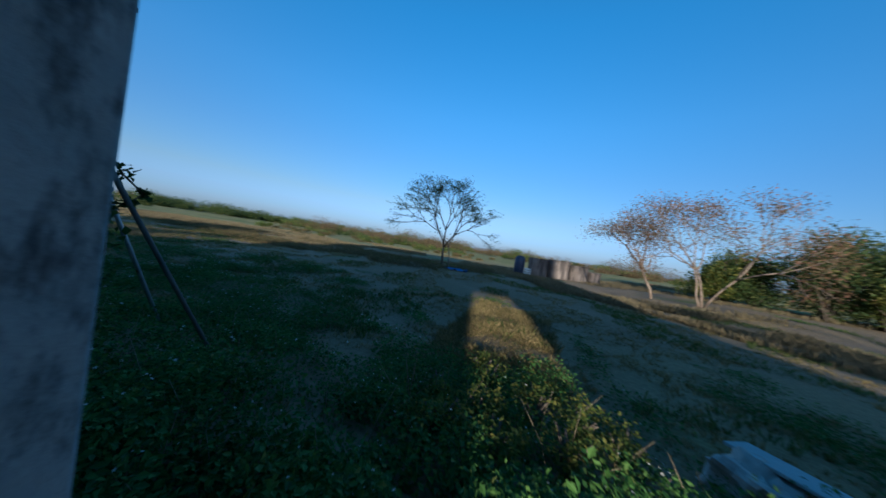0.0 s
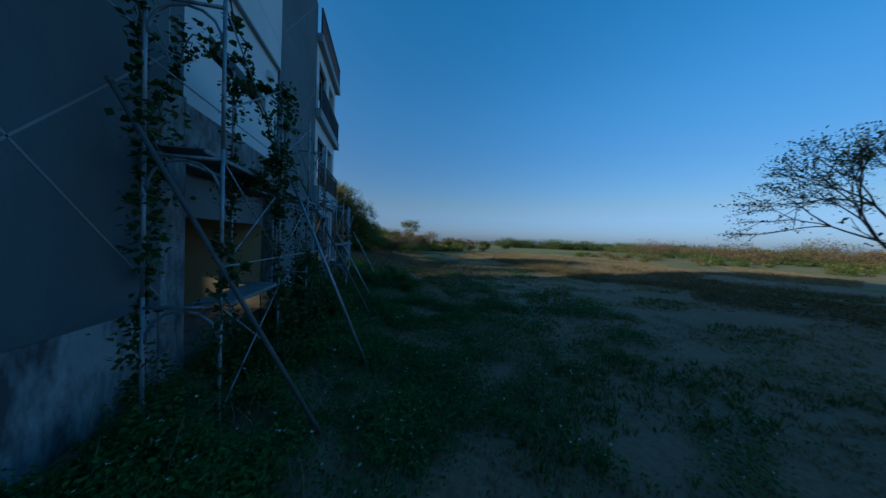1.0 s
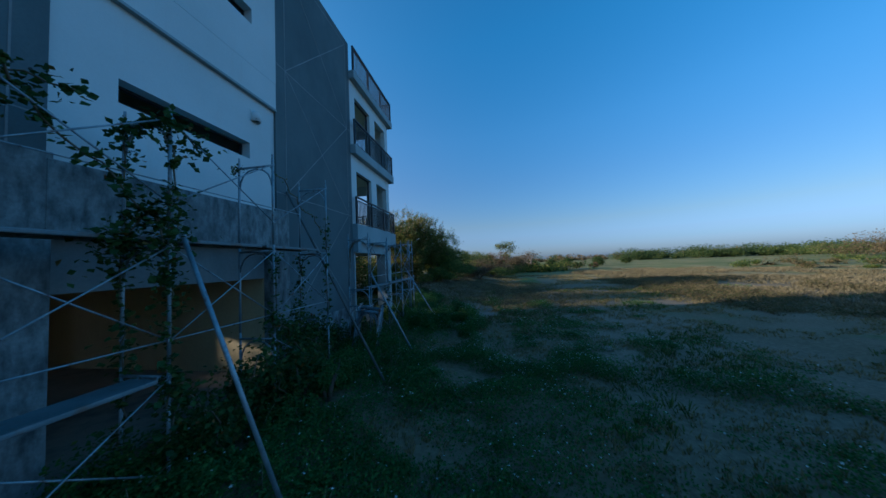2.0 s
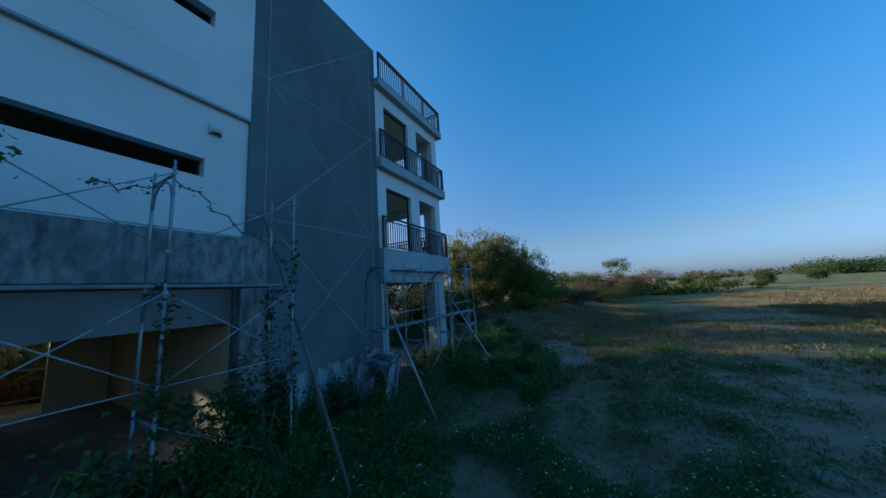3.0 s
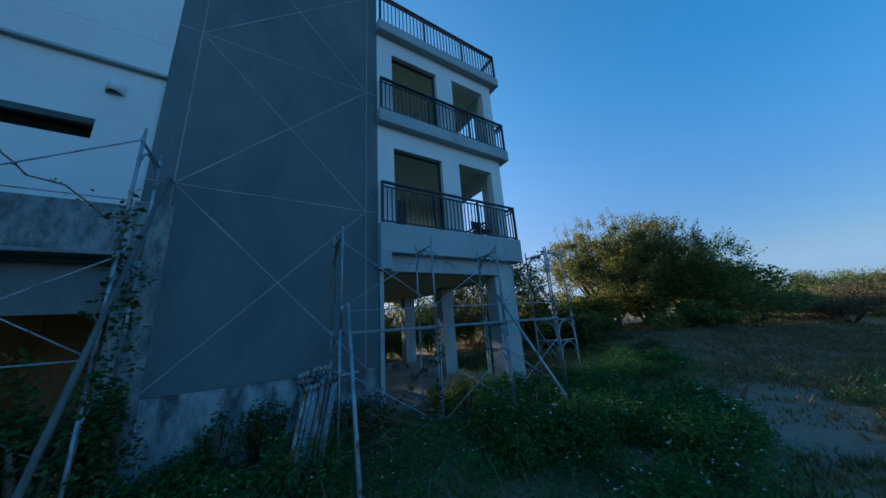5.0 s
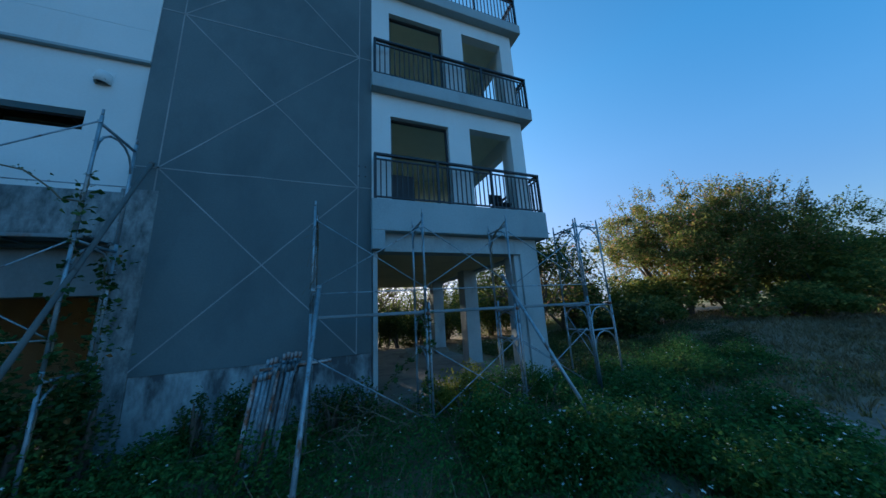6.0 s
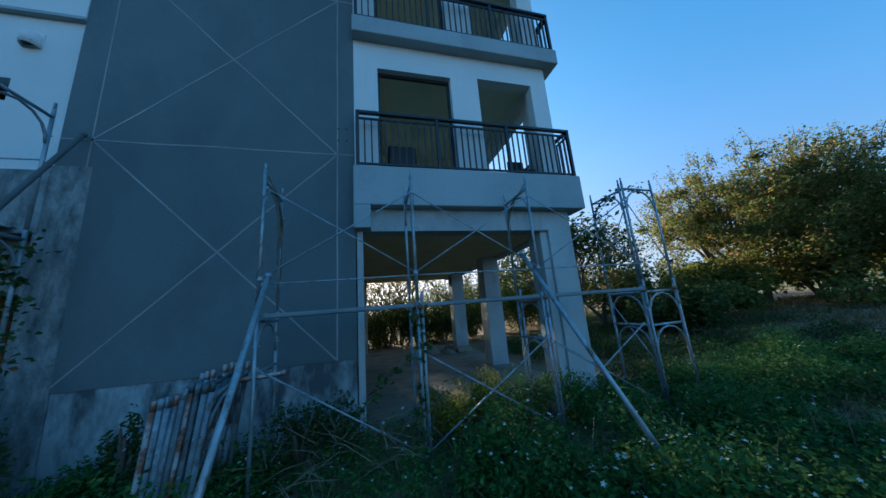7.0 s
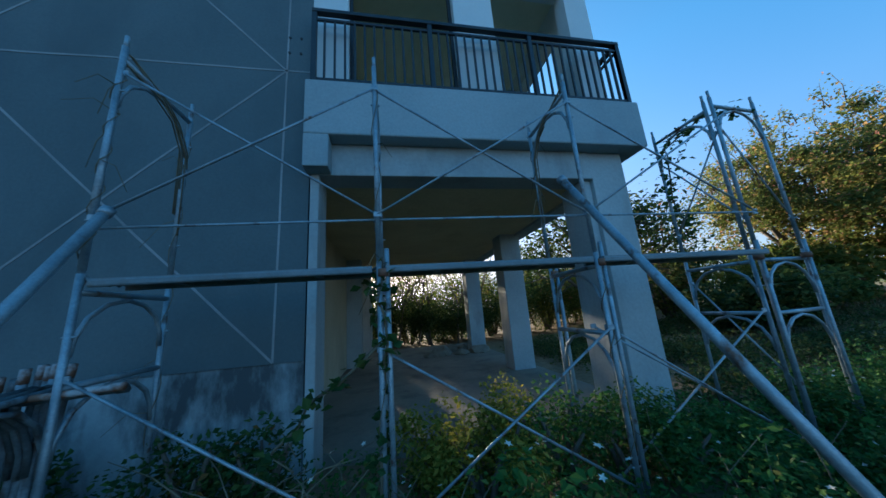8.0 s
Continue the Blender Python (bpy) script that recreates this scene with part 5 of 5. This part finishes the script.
# thin dead tendrils wound round the legs before the balcony bay
for k, (x, y, z0, z1) in enumerate(((-14.30, AY, 0.6, 4.4), (-16.20, AY - 0.76, 2.7, 4.3), (-16.20, AY, 0.6, 2.5), (-12.4, AY, 2.7, 4.2), (-12.4, AY - 0.76, 0.6, 4.2))):
    q = np.random.default_rng(900 + k)
    t = thing("tendril", "thin dead vine tendril wound round a scaffold leg", "vine", (x, y, z0), "tendrils")
    turns = 34
    pts = [Vector(((0.026 + 0.012 * q.uniform()) * math.cos(i * 0.9), (0.026 + 0.012 * q.uniform()) * math.sin(i * 0.9), (z1 - z0) * i / turns)) for i in range(turns + 1)]
    tubes("stem", [(pts, 0.004)], M_STEM, t, sides=4)
    for j in range(5):
        i = int(q.uniform(3, turns))
        e = Vector((q.uniform(-0.25, 0.25), q.uniform(-0.1, 0.2), q.uniform(-0.35, 0.05)))
        tubes("twig", [([pts[i], pts[i] + e * 0.5 + Vector((0, 0, 0.08)), pts[i] + e], (0.004, 0.003, 0.002))], M_STEM, t, sides=4)
for k, (x, y0, y1) in enumerate(((-16.2, AY - 0.76, AY), (-12.4, AY - 0.76, AY))):
    q = np.random.default_rng(950 + k)
    t = thing("dead_vine", "bundle of dead vine stems hung over a scaffold arch", "vine", (x, y0, 3.9), "tendrils")
    for j in range(9):
        o = Vector(q.normal(0, 0.025, 3))
        p = [Vector((0, 0.02, -q.uniform(0.0, 0.9))) + o, Vector((0, 0.04, 0.02)) + o, Vector((0, 0.18, 0.24)) + o, Vector((0, 0.38, 0.34)) + o * 1.5, Vector((0, 0.74, 0.36 + q.uniform(-0.1, 0.15))) + o]
        tubes("stem", [(p[: 5 if j % 2 else 4], 0.006)], M_STEM, t, sides=4)
# dense dark thicket further back
rng = np.random.default_rng(77)
def thicket(name, label, rng, spots, tall, n, leaf, mat):
    c = np.concatenate([clump(rng, (x, y, float(gz(x, y)) + tall * 0.28), (1.5, 1.3, tall * 0.62), n) for x, y in spots])
    V, F = leaf_quads(rng, c[c[:, 2] > 0.3], np.full((c[:, 2] > 0.3).sum(), leaf), 0.3, 0.5, 0.6)
    return tagged(soup(name, V, F, mat), label, "thicket", kind="stuff")


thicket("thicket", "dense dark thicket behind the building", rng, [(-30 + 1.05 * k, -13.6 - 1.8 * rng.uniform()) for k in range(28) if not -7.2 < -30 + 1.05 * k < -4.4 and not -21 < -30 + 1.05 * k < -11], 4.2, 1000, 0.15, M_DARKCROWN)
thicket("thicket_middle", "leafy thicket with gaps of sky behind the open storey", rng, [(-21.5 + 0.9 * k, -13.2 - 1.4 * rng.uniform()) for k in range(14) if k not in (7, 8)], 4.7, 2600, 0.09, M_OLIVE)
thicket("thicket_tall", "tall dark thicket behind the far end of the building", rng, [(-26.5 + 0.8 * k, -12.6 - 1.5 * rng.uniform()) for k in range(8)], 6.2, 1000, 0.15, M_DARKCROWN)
# dark leaves stand for thicket shade; dense enough to keep sun off the floor
thicket("thicket_low", "low undergrowth close behind the open storey, leaves darkened for its shade", rng, [(-20.0 + 0.6 * k, -10.2 - 0.7 * rng.uniform()) for k in range(17)], 2.7, 2300, 0.075, M_DARKCROWN)
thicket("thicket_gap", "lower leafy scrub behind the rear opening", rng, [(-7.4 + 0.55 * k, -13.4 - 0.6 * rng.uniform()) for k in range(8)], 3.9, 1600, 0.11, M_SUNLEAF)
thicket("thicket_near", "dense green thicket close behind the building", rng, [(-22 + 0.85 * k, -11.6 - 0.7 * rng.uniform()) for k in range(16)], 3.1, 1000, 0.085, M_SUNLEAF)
thicket("thicket_end", "dense dark thicket beyond the end of the building", rng, [(-48 + 1.3 * k, -9.5 - 3.0 * rng.uniform()) for k in range(17)], 3.6, 1000, 0.18, M_DARKCROWN)
thicket("thicket_far", "dry brown and olive thicket along the field", rng, [(-86 + 1.5 * k, -7.0 - 4.0 * rng.uniform()) for k in range(0, 26, 2)], 5.0, 1500, 0.18, M_BROWN)
# out of view as well, added to break up the low sun
thicket("thicket_hall", "unseen leafy scrub added behind the hall to break up the sun", rng, [(0.8 + 0.75 * k, -11.0 - 1.0 * rng.uniform()) for k in range(8)], 2.5, 700, 0.12, M_OLIVE)
# never in view; filters the sun along the edge of the building's shadow
thicket("thicket_side", "unseen woodland added beyond the near end to soften the shadow edge", rng, [(13 + 2.1 * k, -17 - 5 * rng.uniform()) for k in range(16)], 13.0, 900, 0.4, M_DARKCROWN)
thicket("thicket_green", "olive thicket along the field", rng, [(-85 + 3.0 * k, -6.5 - 4.0 * rng.uniform()) for k in range(13)], 4.6, 1500, 0.18, M_OLIVE)
thicket("thicket_corner", "leafy thicket off the corner of the building", rng, [(-25.5 + 0.9 * k, -10.2 - 1.6 * rng.uniform()) for k in range(7)], 4.0, 1200, 0.13, M_OLIVE)
for k, (x, y) in enumerate(((-9.2, -10.6), (-8.0, -10.9), (-6.9, -10.5), (-5.8, -10.8), (-14.5, -10.8), (-16.2, -10.6), (-12.8, -10.9))):
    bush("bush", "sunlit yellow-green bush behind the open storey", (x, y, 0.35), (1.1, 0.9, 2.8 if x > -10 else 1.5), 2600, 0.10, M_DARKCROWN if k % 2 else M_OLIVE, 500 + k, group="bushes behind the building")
# dead twigs lying over the weeds at the base of the grey wall
runs = []
for k in range(55):
    x, y = rng.uniform(-14.0, -11.6), rng.uniform(0.5, 1.6)
    z, L, a = float(gz(x, y)) + rng.uniform(0.2, 0.5), rng.uniform(0.3, 0.8), rng.uniform(0, math.tau)
    e = Vector((math.cos(a), math.sin(a), rng.uniform(-0.2, 0.5))) * L
    runs.append(([Vector((x, y, z)), Vector((x, y, z + 0.05)) + e * 0.5, Vector((x, y, z)) + e], (0.006, 0.005, 0.002)))
tagged(tubes("dead_twigs", runs, M_STALK, sides=4), "tangle of pale dead twigs over the weeds", "twigs", kind="stuff")
# dry stalks poking out of the weeds
runs = []
for k in range(240):
    x, y = rng.uniform(-19, 2), rng.uniform(0.4, 3.6)
    z, L, a = float(gz(x, y)), rng.uniform(0.3, 0.7), rng.uniform(0, math.tau)
    e = Vector((math.cos(a), math.sin(a), 0)) * L * rng.uniform(0.1, 0.7)
    runs.append(([Vector((x, y, z)), Vector((x, y, z + L * 0.55)) + e * 0.35, Vector((x, y, z + L)) + e], (0.005, 0.004, 0.002)))
tagged(tubes("dry_stalks", runs, M_STALK, sides=4), "thin dry pale stalks among the weeds", "stalks", kind="stuff")
# young shrubs: at the foot of the scaffold (three with sunlight put into their leaf colour), and where sun comes
# through the hall
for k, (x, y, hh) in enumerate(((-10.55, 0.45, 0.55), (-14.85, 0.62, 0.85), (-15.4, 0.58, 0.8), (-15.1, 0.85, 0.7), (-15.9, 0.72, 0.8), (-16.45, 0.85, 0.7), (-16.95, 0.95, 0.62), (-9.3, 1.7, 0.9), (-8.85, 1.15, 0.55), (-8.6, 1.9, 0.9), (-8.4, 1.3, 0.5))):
    bush("shrub", "young leafy shrub at the foot of the scaffold", at(x, y), (0.52, 0.46, hh * 0.72), 1900, 0.046, M_SUNLIME if k in (1, 2, 3) else M_WEED, 330 + k, "shrub", "shrubs at the scaffold")
for k, (x, y, hh) in enumerate(((-0.3, 3.1, 0.42), (0.3, 3.5, 0.38), (0.8, 3.4, 0.38), (-0.7, 2.6, 0.4), (1.2, 3.2, 0.3), (-0.1, 2.4, 0.42), (0.6, 2.7, 0.40), (-0.4, 4.2, 0.4), (0.4, 4.4, 0.3), (-0.9, 3.4, 0.36), (-0.6, 4.9, 0.34))):
    bush("shrub", "yellow-green shrub in a patch of low sun", at(x, y), (0.36, 0.36, hh), 420, 0.05, M_OLIVE, 350 + k, "shrub", "sunlit shrubs")

# lone tree with its thin second trunk, props and a blue sheet
tree("tree", "lone fine-leaved tree standing in the yard", at(-7.75, 23.9), 14.1, 7, M_BARK, M_DARKCROWN, 0.105, 17, 0.25, 5, 0.42, 1, (-0.05, 0), 3, 0.13, 0.009, 0.84, flat=0.3)
tree("tree", "thin second tree with bare low limbs in the yard", at(-6.95, 22.9), 5.0, 17, M_BARK, M_DARKCROWN, 0.2, 3, 0.4, 3, 0.5, 1, (0.1, 0), 2, 0.4, 0.012, 0.7)
tree("tree", "bare-limbed tree with a few pinkish dry leaves", at(11.3, 32.5), 14.5, 8, M_PALEBARK, M_PINK, 0.155, 34, 0.5, 4, 0.62, 1, (-0.1, 0), 3, 0.22, 0.009, 0.74, group="pinkish trees")
tree("tree", "bare pale-limbed tree with pinkish dry leaves", at(13.3, 28.2), 13.5, 9, M_PALEBARK, M_PINK, 0.155, 24, 0.5, 4, 0.62, 3, (0.05, 0), 3, 0.24, 0.0065, 0.74, group="pinkish trees")
for k in range(9):
    x, y = 18.5 + 2.6 * k, 37 - 1.9 * k + 1.2 * math.sin(k * 1.9)
    tall = (6.5, 9.5)[k] if k < 2 else 12.5 + 1.8 * math.sin(k * 2.3)
    tree("tree", "dull green tree in the wood edge", at(x, y), tall, 110 + k, M_BARK, M_OLIVE if k % 3 == 1 else M_DARKCROWN, 0.26, 26, 0.85, 4, 0.6, 2, (0, 0), 3, 0.2, group="wood edge")
    bush("bush", "dark bush under the trees of the wood edge", at(x - 0.6, y - 1.0), (2.9, 2.3, 3.0 if k > 1 else 2.3), 5200, 0.2, M_OLIVE if k % 3 == 0 else M_DARKCROWN, 140 + k, group="wood edge bushes")
    bush("bush", "dark bush between the trees of the wood edge", at(x + 0.8, y + 1.6), (2.4, 2.2, 3.6 if k > 1 else 2.6), 4200, 0.22, M_DARKCROWN, 160 + k, group="wood edge bushes")

# concrete tanks, a navy drum and a blue sheet out in the field
for k, (x, y, r, hgt) in enumerate(((0.6, 42.5, 1.35, 2.5), (3.4, 43.5, 1.45, 2.6), (6.2, 44.6, 1.3, 2.2), (8.3, 45, 0.9, 1.6))):
    t = thing("water_tank", "round stained concrete water tank standing in dry grass", "tank", at(x, y), "water tanks")
    bm = bmesh.new()
    bmesh.ops.create_cone(bm, cap_ends=True, segments=32, radius1=r, radius2=r, depth=hgt, matrix=Matrix.Translation((0, 0, hgt / 2 - 0.1)))
    part("shell", bm, M_TANK, t)
    tubes("rim", [([(r * math.cos(a * math.tau / 24), r * math.sin(a * math.tau / 24), hgt - 0.1) for a in range(25)], 0.08)], M_TANK, t, sides=6)
for k, (x, y) in enumerate(((-0.95, 41.4), (-0.5, 41.2))):
    c = thing("crate", "small white plastic crate beside the tanks", "crate", at(x, y), "crates")
    for j in range(3):
        box_part("slat", (-0.26, 0.26, -0.2, 0.2, 0.08 + 0.3 * j, 0.28 + 0.3 * j), M_WHITE, c)
    for sx in (-0.24, 0.24):
        box_part("corner_post", (sx - 0.02, sx + 0.02, -0.22, -0.2, 0, 0.95), M_WHITE, c)
drum = thing("drum", "navy blue plastic drum beside the tanks", "drum", at(-1.9, 41.5))
tubes("barrel", [([(0, 0, 0), (0, 0, 0.15), (0, 0, 1.3), (0, 0, 2.2), (0, 0, 2.45)], (0.6, 0.68, 0.72, 0.66, 0.5))], M_NAVY, drum, sides=20)
tubes("lid", [([(0, 0, 2.45), (0, 0, 2.55)], 0.4)], M_BLACK, drum, sides=16)
V = [(x * 0.9 + 0.1 * math.sin(y * 9 + x * 5), y * 0.6, 0.10 + 0.07 * math.sin(x * 7 + y * 5) + 0.05 * math.cos(y * 11)) for x in np.linspace(-1, 1, 13) for y in np.linspace(-1, 1, 9)]
sheet = soup("tarpaulin", V, [(i * 9 + j, i * 9 + j + 1, i * 9 + j + 10, i * 9 + j + 9) for i in range(12) for j in range(8)], M_BLUE, smooth=True)
sheet.location = at(-6.0, 22.6)
tagged(sheet, "crumpled blue tarpaulin lying under the lone tree", "tarpaulin")

# distant hedges, scrub and wood line
def woods(name, label, rng, count, place, size, n, leaf, mat):
    pts = []
    for k in range(count):
        x, y = place(k)
        s = size * rng.uniform(0.35, 1.0) ** 1.3 * 1.5
        pts.append(clump(rng, (x, y, s * 0.25), (s * 1.1, s * 1.1, s * 0.62), n))
    c = np.concatenate(pts)
    V, F = leaf_quads(rng, c, np.full(len(c), leaf), 0.3, 0.5, 0.8)
    return tagged(soup(name, V, F, mat), label, "woods", kind="stuff")


rng = np.random.default_rng(3)


def ring(r0, r1, a0, a1):
    def f(k):
        a, r = radians(rng.uniform(a0, a1)), rng.uniform(r0, r1)
        return -r * math.sin(a), r * math.cos(a)
    return f


woods("far_woods", "distant line of dark trees on the horizon", rng, 170, ring(340, 430, -60, 100), 7, 180, 1.3, M_DARKCROWN)
woods("far_woods_brown", "distant brown woods on the horizon", rng, 150, ring(300, 360, -30, 95), 6, 180, 1.1, M_BROWN)
woods("brown_wood", "brown leafless wood beyond the fields", rng, 62, ring(135, 230, -22, 45), 7.0, 1500, 0.32, M_BROWN)
woods("olive_wood", "dull green trees scattered along the far fields", rng, 44, ring(140, 230, -22, 48), 6.0, 1200, 0.32, M_SHADECROWN)
woods("ridge_wood", "low brown and green wooded ridge beyond the fields", rng, 90, ring(210, 250, 44, 66), 6.5, 700, 0.5, M_DARKCROWN)
woods("field_scrub", "scattered scrub and small trees in the middle of the fields", rng, 30, ring(72, 120, 14, 52), 2.0, 700, 0.2, M_SHADECROWN)
woods("field_scrub_brown", "scattered dry brown scrub in the middle of the fields", rng, 26, ring(65, 120, 8, 52), 1.7, 600, 0.2, M_DRYSCRUB)
woods("side_wood", "dense dry brown wood beside the fields", rng, 46, ring(118, 150, 18, 37), 4.4, 1300, 0.28, M_BROWN)
woods("green_hedge", "dark green hedge along the far field", rng, 15, ring(112, 124, 24, 40), 2.6, 600, 0.25, M_DARKCROWN)
woods("field_edge_scrub", "green and brown scrub at the field edge", rng, 30, ring(72, 92, 70, 86), 2.2, 320, 0.35, M_OLIVE)
for k, (x, y, hh) in enumerate(((-108, 27, 4.6), (-112, 33.5, 5.2), (-110, 43, 4.4), (-100, 19, 4.4), (-131, 50, 4.8), (-126, 59, 4.0), (-106, 15, 4.6))):
    tree("tree", "round dark green tree out in the fields", at(x, y), hh, 400 + k, M_BARK, M_DARKCROWN, 0.34, 34, 0.55, 3, 0.6, 2, (0, 0), 3, 0.22, group="field trees")
for k, (x, y, w, hh) in enumerate(((-84, 17.5, 1.8, 1.7), (-88, 22, 1.5, 1.4), (-86, 25.5, 1.9, 1.7), (-90, 31, 1.6, 1.4), (-87, 34, 1.3, 1.2))):
    bush("bush", "round dry brown bush in the near field", at(x, y), (w, w, hh), 1800, 0.2, M_BROWN if k % 2 else M_PINK, 440 + k, group="field bushes")
tree("tree", "tall thin tree with few leafy clumps", at(-74, 7.2), 8.2, 411, M_BARK, M_OLIVE, 0.26, 42, 0.5, 3, 0.42, 1, (0, 0), 3, 0.40, flat=0.55)
tree("tree", "bare pale tree at the field edge", at(-82, 17.5), 9, 412, M_PALEBARK, M_BROWN, 0.3, 2, 0.6, 4, 0.6, 2, (0, 0), 3, 0.25)
for k, (x, y, w, hh) in enumerate(((-66, 7, 3.4, 4.2), (-70, 10.5, 3.2, 4.0), (-62, 3, 3.5, 4.6), (-78, 12, 3, 3.6), (-75, 3, 4, 5))):
    bush("bush", "tall dry brown bush at the field edge", at(x, y), (w, w, hh * 0.85), 9000, 0.16, (M_PINK, M_BROWN, M_OLIVE, M_BROWN, M_OLIVE)[k], 420 + k, group="thicket bushes")
